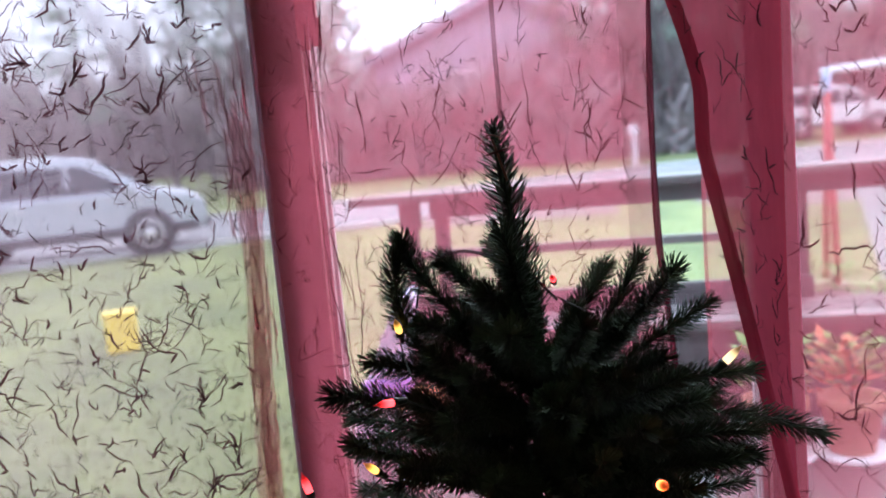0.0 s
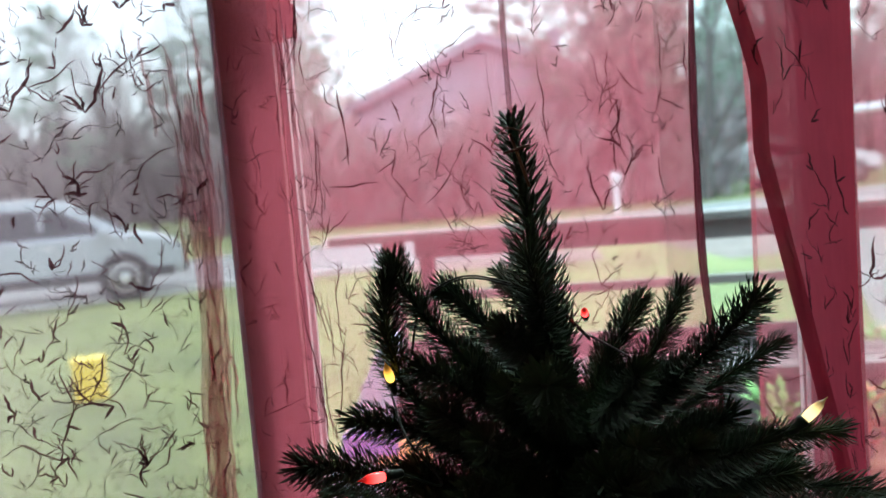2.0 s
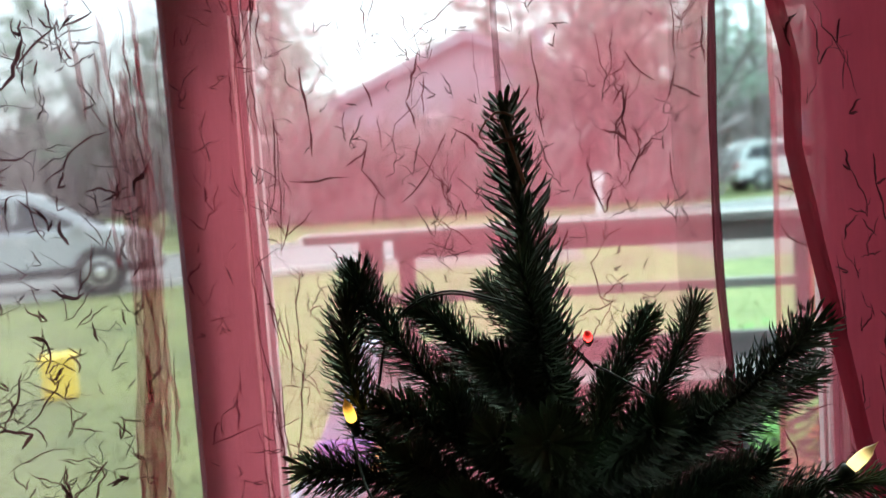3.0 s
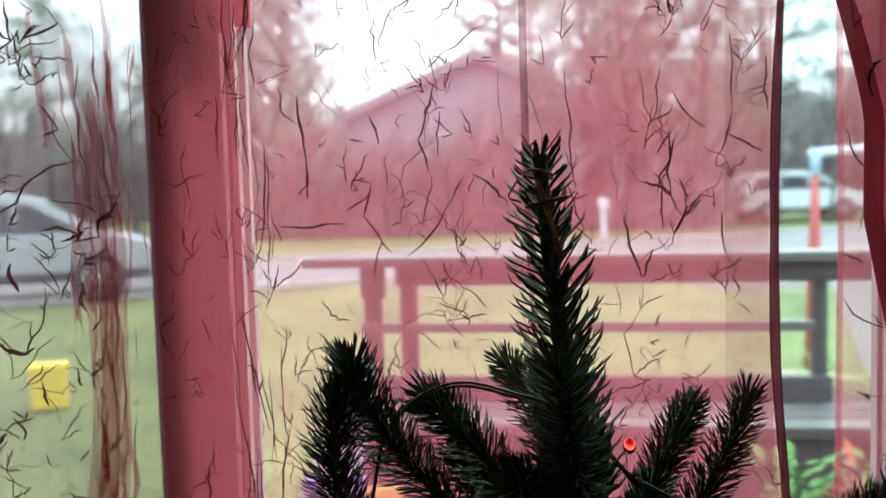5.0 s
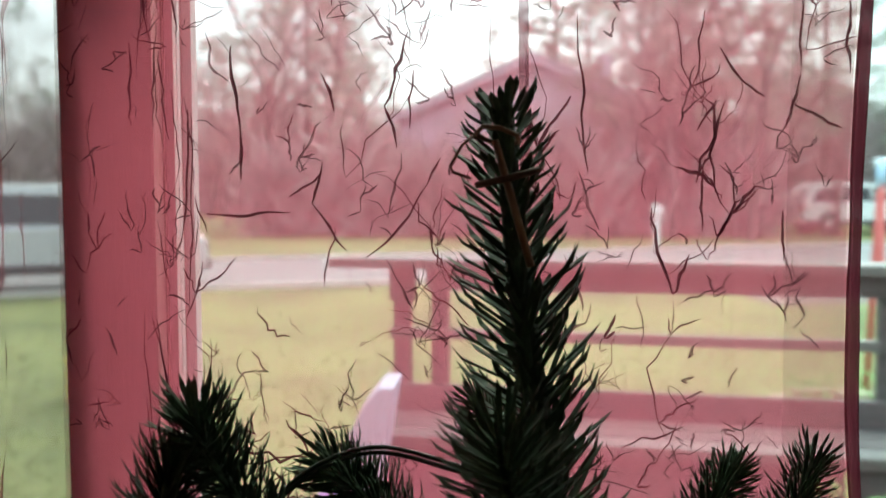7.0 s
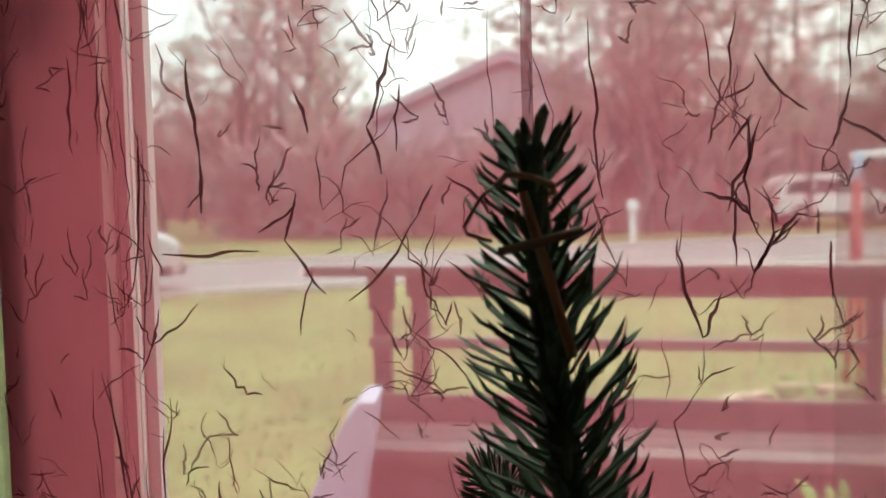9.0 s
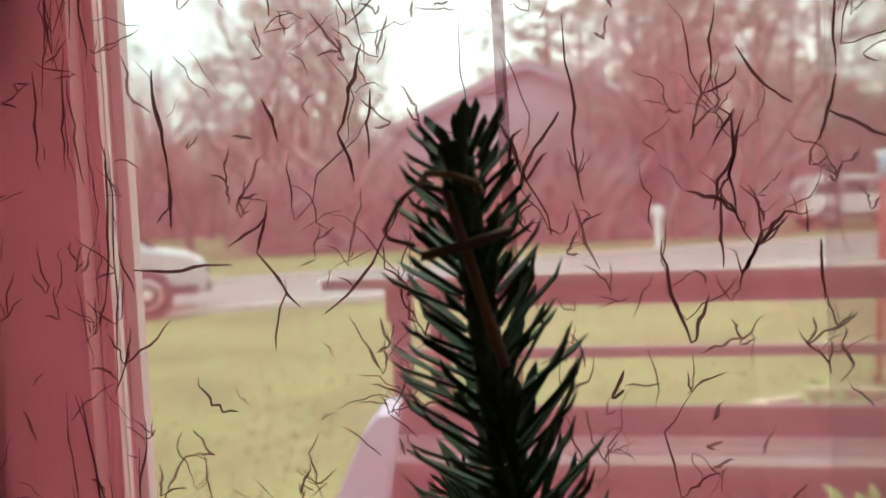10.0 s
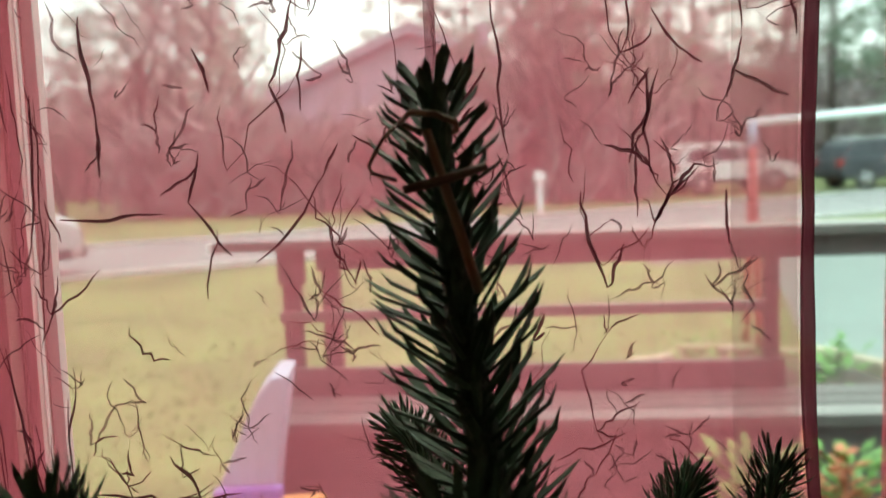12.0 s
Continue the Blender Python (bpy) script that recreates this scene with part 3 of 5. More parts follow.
def fold_surface(u, z):
    x0 = 0.398 - 0.030 * max(0.0, (z - 1.28) / 0.12) ** 1.3 + 0.10 * max(0.0, (1.2 - z) / 0.5)
    x1 = 0.542 + 0.004 * math.sin(z * 5)
    x = x0 + (x1 - x0) * u
    return (x, 1.29 + 0.075 * max(0.0, u) ** 0.7 - 0.006 * math.sin(u * math.pi) + bumps(x, z, 15), z)


panel_mesh("folded_edge", fold_surface, 0.0, 1.0, CURTAIN_FOOT, CURTAIN_TOP, 24, 120, DOUBLED, right, "folded-back second layer of voile")
panel_mesh("fold_hem", lambda u, z: (fold_surface(0, z)[0] - 0.001 + 0.024 * u, fold_surface(0.15 * u, z)[1] - 0.003 - 0.002 * math.sin(u * 6.3), z), 0, 1, CURTAIN_FOOT, CURTAIN_TOP, 6, 120, DOUBLED, right, "deep pink doubled hem")
panel_mesh("hem", lambda u, z: (right_surface(0.431, z)[0] + u * 0.006, right_surface(0.431, z)[1] - 0.002 - 0.003 * math.sin(u * 3.1), z), 0, 1, CURTAIN_FOOT, CURTAIN_TOP, 4, 120, GATHER, right, "narrow hem")
r = random.Random(37)
# right panel and fold creases, shade likewise in the cloth colour
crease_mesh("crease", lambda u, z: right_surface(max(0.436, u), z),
            crease_strokes(r, 460, 0.44, 1.3, 0.5, 1.62, 0.9, 0.044, 0.0027), 0.0012, CREASE, right, "crushed creases with dark shade put in their colour")
crease_mesh("fine_crease", lambda u, z: right_surface(max(0.436, u), z), crease_strokes(r, 380, 0.45, 1.3, 0.5, 1.7, 0.6, 0.030, 0.0016), 0.0010, FINE_CREASE, right, "fine crushed creases with shade put in their colour")
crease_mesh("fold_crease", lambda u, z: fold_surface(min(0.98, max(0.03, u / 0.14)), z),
            crease_strokes(r, 90, 0.01, 0.13, 0.6, 1.62, 1.0, 0.040, 0.0020), 0.0015, CREASE, right, "upright creases of the fold with dark shade put in their colour")

rod = empty("curtain_rod", (0, 1.40, 2.10))
tagged(rod, "plain dark metal curtain rod above the windows", "curtain rod")
tube("pole", [(-1.2, 0, 0), (1.55, 0, 0)], 0.011, DARK_PLASTIC, rod)
for x in (-1.13, 1.48):
    tube("support", [(x, 0, 0), (x, 0.12, 0)], 0.008, DARK_PLASTIC, rod)


# ---- the artificial tree ----
def needle_data(base, way, side, length, width, bend):
    """One flat, pointed, slightly bent needle: a few triangles."""
    up = way.cross(side).normalized()
    mid = base + way * length * 0.80 + up * bend * length * 0.85
    tip = base + way * length + up * bend * length * 1.6
    t = up * width * 0.35
    s = side * width / 2
    v = [base - s * 0.7, base + s * 0.7, base + t, mid - s, mid + s, mid + t, tip]
    f = [(0, 1, 4, 3), (1, 2, 5, 4), (2, 0, 3, 5), (3, 4, 6), (4, 5, 6), (5, 3, 6)]
    return v, f


def curve_points(a, b, sag, n):
    """Points from a to b along a bow: sag is the sideways offset at the middle."""
    a, b, sag = Vector(a), Vector(b), Vector(sag)
    return [a.lerp(b, i / (n - 1)) + sag * 4 * (i / (n - 1)) * (1 - i / (n - 1)) for i in range(n)]


def make_branch(name, a, b, sag, count, parent, rng, length=0.033, spread=0.95, stem=0.0030, bare=0.06, label="", taper=0.28, width=0.0025):
    """A wired branch from a to b: a stem, and its needles as one mesh under it."""
    pts = curve_points(a, b, sag, 14)
    st = tube(name, pts, [stem * (1.15 - 0.6 * i / 13) for i in range(14)], STEM, parent, label, sides=6)
    verts, faces = [], []
    for k in range(count):
        f = bare + (1 - bare) * (k + rng.random()) / count
        x = f * 13
        i = min(12, int(x))
        p = pts[i].lerp(pts[i + 1], x - i)
        d = (pts[i + 1] - pts[i]).normalized()
        o = d.orthogonal().normalized()
        o2 = d.cross(o)
        w = k * 2.39996 + rng.uniform(-0.3, 0.3)
        out = o * math.cos(w) + o2 * math.sin(w)
        lean = spread * rng.uniform(0.82, 1.15) * (1.0 - (0.3 if taper < 0.5 else 0.12) * max(0.0, (f - 0.90) / 0.10))
        way = (d * math.cos(lean) + out * math.sin(lean)).normalized()
        side = way.cross(d)
        side = side.normalized() if side.length > 1e-4 else o
        leng = length * rng.uniform(0.75, 1.12) * (1.0 - taper * max(0.0, (f - 0.6) / 0.4))
        v, q = needle_data(p + out * stem * 0.7, way, side, leng, width * rng.uniform(0.85, 1.2), -0.10 + rng.uniform(-0.08, 0.08))
        n0 = len(verts)
        verts += v
        faces += [tuple(j + n0 for j in g) for g in q]
    nd = raw_part("needles", verts, faces, NEEDLE, st)
    nd["kind"] = "stuff"
    return st


rng = random.Random(71)
tree = empty("christmas_tree", (0.155, 1.16, 0))
tagged(tree, "small dark green artificial fir tree standing before the window", "christmas tree")
BASE = Vector((0.155, 1.16, 0))


def local(p):
    return Vector(p) - BASE


tube("trunk", [local(p) for p in ((0.155, 1.16, 0.03), (0.156, 1.16, 0.5), (0.158, 1.158, 0.85), (0.156, 1.155, 1.0), (0.148, 1.15, 1.08))],
     [0.013, 0.012, 0.010, 0.006, 0.004], STEM, tree, sides=10)
for k in range(4):
    w = k * math.pi / 2 + 0.5
    tube("foot", [(0, 0, 0.16), (math.cos(w) * 0.10, math.sin(w) * 0.10, 0.07), (math.cos(w) * 0.24, math.sin(w) * 0.24, 0.008)], 0.008, SOCKET, tree)
make_branch("leader", local((0.157, 1.158, 1.01)), local((0.1195, 1.134, 1.258)), (-0.0055, 0.0, 0.0), 310, tree, rng, 0.036, 0.96, 0.0078, 0.02, taper=0.52, width=0.0037)

# the branches that stand out: tip, root on the trunk, bow, needle count
BOUGHS = (
    ((0.270, 0.950, 0.905), (0.160, 1.145, 0.80), (0.01, -0.02, 0.014), 320),
    ((0.330, 1.050, 0.880), (0.160, 1.150, 0.79), (0.01, -0.01, 0.014), 300),
    ((0.220, 1.000, 0.950), (0.158, 1.150, 0.85), (0.005, -0.02, 0.012), 300),
    ((0.300, 0.980, 0.965), (0.160, 1.145, 0.86), (0.01, -0.02, 0.010), 320),
    ((0.240, 1.060, 0.935), (0.158, 1.150, 0.84), (0.01, -0.01, 0.012), 280),
    ((0.285, 1.110, 0.945), (0.160, 1.155, 0.85), (0.01, 0.0, 0.012), 280),
    ((0.205, 0.900, 0.905), (0.156, 1.140, 0.80), (0.004, -0.03, 0.014), 330),
    ((0.290, 0.900, 0.870), (0.160, 1.140, 0.77), (0.01, -0.03, 0.014), 330),
    ((0.360, 1.000, 0.860), (0.162, 1.150, 0.77), (0.01, -0.02, 0.014), 320),
    ((-0.006, 1.100, 1.128), (0.120, 1.158, 0.94), (-0.030, -0.01, 0.026), 300),
    ((-0.012, 1.085, 1.112), (0.100, 1.100, 0.900), (-0.042, -0.01, 0.0), 340),
    ((0.030, 1.030, 1.000), (0.132, 1.150, 0.880), (-0.012, -0.015, 0.012), 290),
    ((0.066, 1.000, 0.975), (0.145, 1.150, 0.850), (-0.008, -0.02, 0.014), 300),
    ((0.010, 1.000, 0.955), (0.140, 1.150, 0.830), (-0.015, -0.02, 0.014), 300),
    ((0.040, 1.149, 1.093), (0.135, 1.160, 0.97), (-0.012, 0.0, 0.022), 230),
    ((0.103, 1.34, 1.078), (0.150, 1.18, 0.97), (0.0, 0.02, 0.02), 180),
    ((0.267, 1.342, 1.035), (0.165, 1.18, 0.93), (0.01, 0.02, 0.012), 240),
    ((0.315, 1.328, 1.049), (0.170, 1.17, 0.90), (0.015, 0.01, 0.004), 280),
    ((0.299, 0.967, 1.091), (0.165, 1.150, 0.93), (0.012, -0.01, -0.004), 330),
    ((0.385, 1.20, 1.000), (0.165, 1.165, 0.87), (0.01, 0.0, 0.012), 290),
    ((0.418, 1.125, 0.925), (0.165, 1.160, 0.85), (0.0, 0.0, 0.018), 300),
    ((0.470, 1.03, 0.872), (0.165, 1.150, 0.83), (0.0, -0.02, 0.045), 360),
    ((-0.081, 0.950, 0.983), (0.140, 1.150, 0.86), (-0.03, -0.02, 0.018), 320),
    ((-0.047, 1.050, 0.990), (0.140, 1.160, 0.87), (-0.02, 0.0, 0.022), 280),
    ((-0.072, 1.000, 0.908), (0.145, 1.150, 0.78), (-0.04, 0.0, 0.010), 320),
    ((0.118, 0.930, 1.030), (0.152, 1.150, 0.93), (0.0, -0.04, 0.016), 340),
    ((0.165, 0.850, 0.980), (0.155, 1.140, 0.84), (0.0, -0.05, 0.016), 360),
    ((0.050, 0.900, 0.960), (0.150, 1.140, 0.87), (-0.01, -0.03, 0.020), 340),
    ((0.225, 0.900, 0.990), (0.160, 1.140, 0.88), (0.01, -0.03, 0.016), 340),
    ((0.020, 1.020, 1.040), (0.145, 1.150, 0.92), (-0.015, -0.015, 0.018), 280),
    ((0.245, 1.050, 1.010), (0.160, 1.150, 0.92), (0.01, -0.012, 0.010), 260),
    ((0.060, 1.290, 1.010), (0.150, 1.170, 0.90), (-0.01, 0.02, 0.012), 230),
    ((0.330, 1.000, 0.930), (0.165, 1.150, 0.83), (0.01, -0.02, 0.020), 330),
    ((0.095, 1.060, 1.060), (0.150, 1.155, 0.97), (-0.005, -0.015, 0.016), 230),
    ((0.090, 1.000, 1.020), (0.150, 1.150, 0.90), (-0.005, -0.02, 0.016), 300),
    ((0.200, 0.980, 1.030), (0.155, 1.150, 0.92), (0.006, -0.02, 0.012), 300),
    ((0.160, 0.900, 0.940), (0.155, 1.140, 0.82), (0.0, -0.03, 0.016), 320),
    ((0.090, 0.870, 0.900), (0.150, 1.140, 0.78), (-0.01, -0.03, 0.016), 320),
    ((0.250, 0.920, 0.930), (0.160, 1.140, 0.82), (0.01, -0.03, 0.016), 320),
    ((0.000, 0.930, 0.900), (0.145, 1.145, 0.79), (-0.02, -0.02, 0.016), 320),
    ((0.030, 1.080, 0.970), (0.145, 1.155, 0.86), (-0.02, 0.0, 0.012), 280),
    ((0.300, 1.080, 0.960), (0.160, 1.155, 0.86), (0.02, 0.0, 0.012), 280),
    ((0.130, 1.050, 1.000), (0.152, 1.150, 0.90), (0.0, -0.02, 0.012), 280),
    ((0.126, 1.085, 1.085), (0.152, 1.155, 0.97), (-0.002, -0.01, 0.008), 220),
    ((0.060, 1.060, 1.030), (0.150, 1.150, 0.91), (-0.010, -0.01, 0.014), 260),
    ((0.070, 0.960, 0.990), (0.150, 1.150, 0.85), (-0.010, -0.02, 0.014), 300),
    ((0.190, 0.930, 0.985), (0.155, 1.145, 0.86), (0.005, -0.02, 0.014), 300),
    ((0.260, 1.120, 1.000), (0.160, 1.155, 0.88), (0.012, 0.0, 0.010), 260),
    ((0.210, 1.230, 1.000), (0.158, 1.170, 0.89), (0.006, 0.01, 0.010), 240),
    ((0.090, 1.230, 0.990), (0.150, 1.170, 0.88), (-0.006, 0.01, 0.010), 240),
    ((0.020, 0.990, 0.930), (0.148, 1.150, 0.80), (-0.015, -0.01, 0.014), 300),
    ((0.330, 1.100, 0.900), (0.162, 1.150, 0.80), (0.015, 0.0, 0.014), 300),
    ((0.380, 0.980, 0.900), (0.165, 1.145, 0.80), (0.01, -0.02, 0.020), 330),
    ((0.400, 1.060, 0.840), (0.165, 1.150, 0.76), (0.01, -0.01, 0.020), 330),
)
for tip, root, bow, count in BOUGHS:
    make_branch("branch", local(root), local(tip), bow, int(count * 2.2), tree, rng, 0.0285, 1.0, 0.0034, taper=0.22, width=0.0019)
# thick tufts that point into the room
for tip, root, bow, count in (((0.119, 1.048, 1.136), (0.152, 1.150, 0.97), (-0.002, -0.022, 0.006), 560), ((0.116, 0.880, 1.052), (0.152, 1.150, 0.93), (0.0, -0.03, 0.020), 600),
                              ((0.155, 0.860, 0.985), (0.155, 1.140, 0.86), (0.0, -0.04, 0.018), 560)):
    make_branch("branch", local(root), local(tip), bow, count, tree, rng, 0.031, 1.0, 0.0040, taper=0.15, width=0.0021)
# the fuller tiers below
for tier, (z, reach, many) in enumerate(((0.86, 0.24, 13), (0.74, 0.29, 14), (0.60, 0.33, 14), (0.46, 0.37, 14), (0.33, 0.40, 14))):
    for k in range(many):
        w = 2 * math.pi * (k + 0.5 * (tier % 2)) / many + rng.uniform(-0.15, 0.15)
        c, s = math.cos(w), math.sin(w)
        leng = reach * rng.uniform(0.85, 1.08)
        if s > 0.3:
            leng = min(leng, 0.23 / s)
        a = Vector((0.008 * c, 0.008 * s, z - 0.08))
        b = Vector((leng * c, leng * s, z + rng.uniform(-0.01, 0.05)))
        make_branch("branch", a, b, (0, 0, 0.02), 420 if tier < 2 else 210, tree, rng, 0.029)


# ---- string of lights and the topper ----
def light_bulb(at, way, glass_mat, label, size=1.0):
    """A pointed mini bulb in a green socket, lying along way."""
    ob = empty("light_bulb")
    q = Vector(way).normalized().to_track_quat("Z", "Y").to_matrix().to_4x4()
    ob.matrix_basis = Matrix.Translation(at) @ q @ Matrix.Scale(size, 4)
    tagged(ob, label, "light bulb", "tree lights")
    part("socket", lathe([(0.0030, -0.016), (0.0036, -0.015), (0.0046, -0.004), (0.0054, -0.003), (0.0054, 0.0), (0.0040, 0.001)], 14), SOCKET, ob)
    part("glass", lathe([(0.0034, 0.0), (0.0042, 0.003), (0.0043, 0.011), (0.0034, 0.017), (0.0016, 0.0205), (0.0008, 0.0225), (0.0001, 0.0255)], 16), glass_mat, ob)
    return ob


light_bulb((-0.010, 0.917, 0.981), (-0.75, -0.45, 0.06), BULB_RED, "lit red mini bulb on a green branch", 0.95)
light_bulb((0.180, 1.158, 1.054), (-0.12, -0.8, 0.45), BULB_RED, "lit red mini bulb beside the tree top", 0.85)
light_bulb((0.383, 1.122, 0.939), (0.66, -0.05, 0.62), BULB_WHITE, "lit warm white mini bulb on a branch tip", 1.25)
light_bulb((-0.014, 1.066, 1.022), (-0.1, -0.5, 0.75), BULB_AMBER, "lit amber mini bulb between the branches", 1.0)
light_bulb((-0.108, 0.905, 0.892), (-0.25, -0.05, 0.95), BULB_RED, "lit red mini bulb on its dark wire", 1.0)
light_bulb((0.254, 0.862, 0.893), (0.05, -0.85, 0.3), BULB_ORANGE, "lit orange mini bulb deep in the needles", 1.2)
light_bulb((-0.046, 0.985, 0.880), (-0.4, -0.4, 0.5), BULB_AMBER, "lit amber mini bulb low in the tree", 1.0)

wire = empty("light_string", (0, 0, 0))
tagged(wire, "thin dark green twisted light cord wound through the tree", "cord")


def cord_run(points, n=26):
    """A smooth run through the given points."""
    p = [Vector(q) for q in points]
    p = [p[0] * 2 - p[1]] + p + [p[-1] * 2 - p[-2]]
    out = []
    for i in range(1, len(p) - 2):
        for k in range(n // (len(p) - 3) + 1):
            t = k / (n // (len(p) - 3) + 1)
            out.append(0.5 * (2 * p[i] + (p[i + 1] - p[i - 1]) * t + (2 * p[i - 1] - 5 * p[i] + 4 * p[i + 1] - p[i + 2]) * t * t + (3 * p[i] - p[i - 1] - 3 * p[i + 1] + p[i + 2]) * t ** 3))
    return out + [p[-2]]


for off in (0.0, 0.0022):
    tube("strand", [q + Vector((0, off * 0.6, off)) for q in cord_run(((-0.008, 1.075, 1.006), (0.004, 1.10, 1.035), (0.012, 1.125, 1.072), (0.032, 1.13, 1.094), (0.059, 1.14, 1.103), (0.090, 1.14, 1.098), (0.14, 1.15, 1.075), (0.182, 1.145, 1.03)))],
         0.0011, CORD_GREEN, wire, sides=6)
tube("strand", cord_run(((0.182, 1.145, 1.035), (0.23, 1.17, 1.0), (0.30, 1.17, 0.945), (0.345, 1.15, 0.925), (0.372, 1.124, 0.928))), 0.0012, CORD_GREEN, wire, sides=6)
tube("strand", cord_run(((0.0, 0.926, 0.98), (0.03, 0.98, 0.95), (0.0, 1.02, 0.98), (-0.014, 1.06, 1.01))), 0.0012, CORD_GREEN, wire, sides=6)
tube("strand", cord_run(((-0.104, 0.907, 0.876), (-0.10, 0.92, 0.83), (-0.07, 0.97, 0.85), (-0.036, 0.99, 0.876))), 0.0012, CORD_GREEN, wire, sides=6)

topper = empty("stick_cross", (0.120, 1.116, 1.20))
tagged(topper, "small brown stick cross wired to the dark tree top", "ornament")
tube("upright", [(-0.004, 0.000, 0.042), (0.003, -0.002, 0.018), (0.011, -0.001, -0.010)], [0.0016, 0.0017, 0.0018], BROWN_WIRE, topper, sides=7)
tube("crossbar", [(-0.012, -0.003, 0.0235), (0.002, -0.002, 0.0265), (0.0145, -0.001, 0.0300)], [0.0014, 0.0017, 0.0014], DARK_STICK, topper, sides=7)
tube("loop", [(-0.012, 0.002, 0.0445), (-0.009, -0.004, 0.0475), (-0.002, -0.006, 0.0468), (0.005, -0.005, 0.0440), (0.006, 0.004, 0.0415), (0.0, 0.022, 0.0415), (-0.008, 0.018, 0.043), (-0.012, 0.002, 0.0445)], 0.0011, BROWN_WIRE, topper, "bent brown wire loop", sides=6)
tube("clip", [(-0.013, 0.002, 0.0440), (-0.0175, -0.001, 0.040), (-0.0225, -0.001, 0.0315), (-0.0215, 0.0, 0.029), (-0.014, 0.002, 0.0265)], 0.0007, BROWN_WIRE, topper, "thin bent wire", sides=6)

# ---- the deck outside ----
GROUND, DECK = -0.60, -0.06
deck = empty("deck", (0, 0, 0))
structure(deck, "wet weathered plank deck outside the windows", "deck")
x = -0.52
rng = random.Random(3)
board_mesh = None
while x < 3.9:
    if board_mesh is None:
        first = part("plank", box(0, 0.135, 1.70, 4.34, -0.035, 0.0, 0.004), WET_WOOD, deck)
        board_mesh = first.data
        first.location = (x, 0, DECK)
    else:
        ob = new("plank", board_mesh)
        ob.parent = deck
        ob.location = (x, 0, DECK + rng.uniform(-0.002, 0.002))
    x += 0.141
part("rim_joist", box(-0.53, 3.92, 4.345, 4.385, GROUND - 0.05, DECK - 0.03), DARK_WOOD, deck)
part("rim_joist", box(-0.57, -0.53, 1.70, 4.385, GROUND - 0.05, DECK - 0.03), DARK_WOOD, deck)

rail = empty("deck_railing", (-0.27, 4.2, DECK))
rail.matrix_basis = pose(-0.27, 4.2, DECK, 0, 0, -7)
tagged(rail, "dark stained wooden deck railing with a flat wet cap board", "railing")
L = 4.2
T = 0.945 - DECK
part("cap_board", box(-0.27, L, -0.07, 0.09, T - 0.036, T, 0.006), WET_WOOD, rail, "wet pale cap board")
# added white slip: paints the bright light on the cap's end grain
part("cap_end", box(-0.285, -0.272, -0.068, 0.088, T - 0.034, T - 0.002, 0.003), HOUSE_WHITE, rail, "white piece standing for the brightly lit board end")
part("upper_board", box(0.09, L, -0.02, 0.018, T - 0.115, T - 0.038, 0.004), DARK_WOOD, rail)
part("upper_board", box(-0.05, 0.045, -0.023, 0.018, T - 0.16, T - 0.038, 0.004), DARK_WOOD, rail)
part("middle_rail", box(-0.05, 1.66, -0.02, 0.018, T - 0.30, T - 0.262, 0.004), WET_WOOD, rail)
part("lower_board", box(-0.05, 1.72, -0.02, 0.018, T - 0.585, T - 0.47, 0.004), DARK_WOOD, rail)
for px_ in (-0.045, 0.10):
    part("post", box(px_, px_ + 0.062, 0.02, 0.085, -0.03, T - 0.038, 0.004), DARK_WOOD, rail)
for px_ in (1.665, 2.95, 4.14):
    part("post", box(px_, px_ + 0.048, 0.02, 0.07, -0.03, T - 0.038, 0.004), DARK_WOOD, rail)

bench = empty("deck_bench", (-0.27, 4.2, DECK))
bench.matrix_basis = pose(-0.27, 4.2, DECK, 0, 0, -7)
tagged(bench, "dark stained built-in wooden bench along the deck railing", "bench")
for k in range(3):
    part("seat_board", box(-0.10, 3.9, -0.40 + k * 0.125, -0.285 + k * 0.125, 0.405, 0.445, 0.005), WET_WOOD if k == 0 else DARK_WOOD, bench, "wet pale front board" if k == 0 else "")
part("front_board", box(-0.09, 3.88, -0.375, -0.34, 0.03, 0.403, 0.004), DARK_WOOD, bench)
for px_ in (-0.06, 1.2, 2.5, 3.8):
    part("leg", box(px_, px_ + 0.08, -0.335, -0.06, 0.0, 0.403, 0.004), DARK_WOOD, bench)

slide = empty("toy_slide", (-0.275, 3.66, DECK))
tagged(slide, "lavender plastic toy slide with purple and orange pieces", "toy")
part("chute", prism([(0.05, 0.66), (0.0, 0.66), (-0.05, 0.60), (-0.16, 0.36), (-0.26, 0.14), (-0.36, 0.06), (-0.36, 0.0), (-0.04, 0.0), (0.0, 0.36)], -0.12, 0.12, 0.012), LAVENDER, slide)
part("side_rim", box(-0.18, 0.02, -0.175, -0.125, 0.26, 0.345, 0.012), PURPLE, slide)
part("side_panel", box(-0.06, 0.14, -0.165, -0.128, 0.22, 0.31, 0.012), ORANGE, slide)


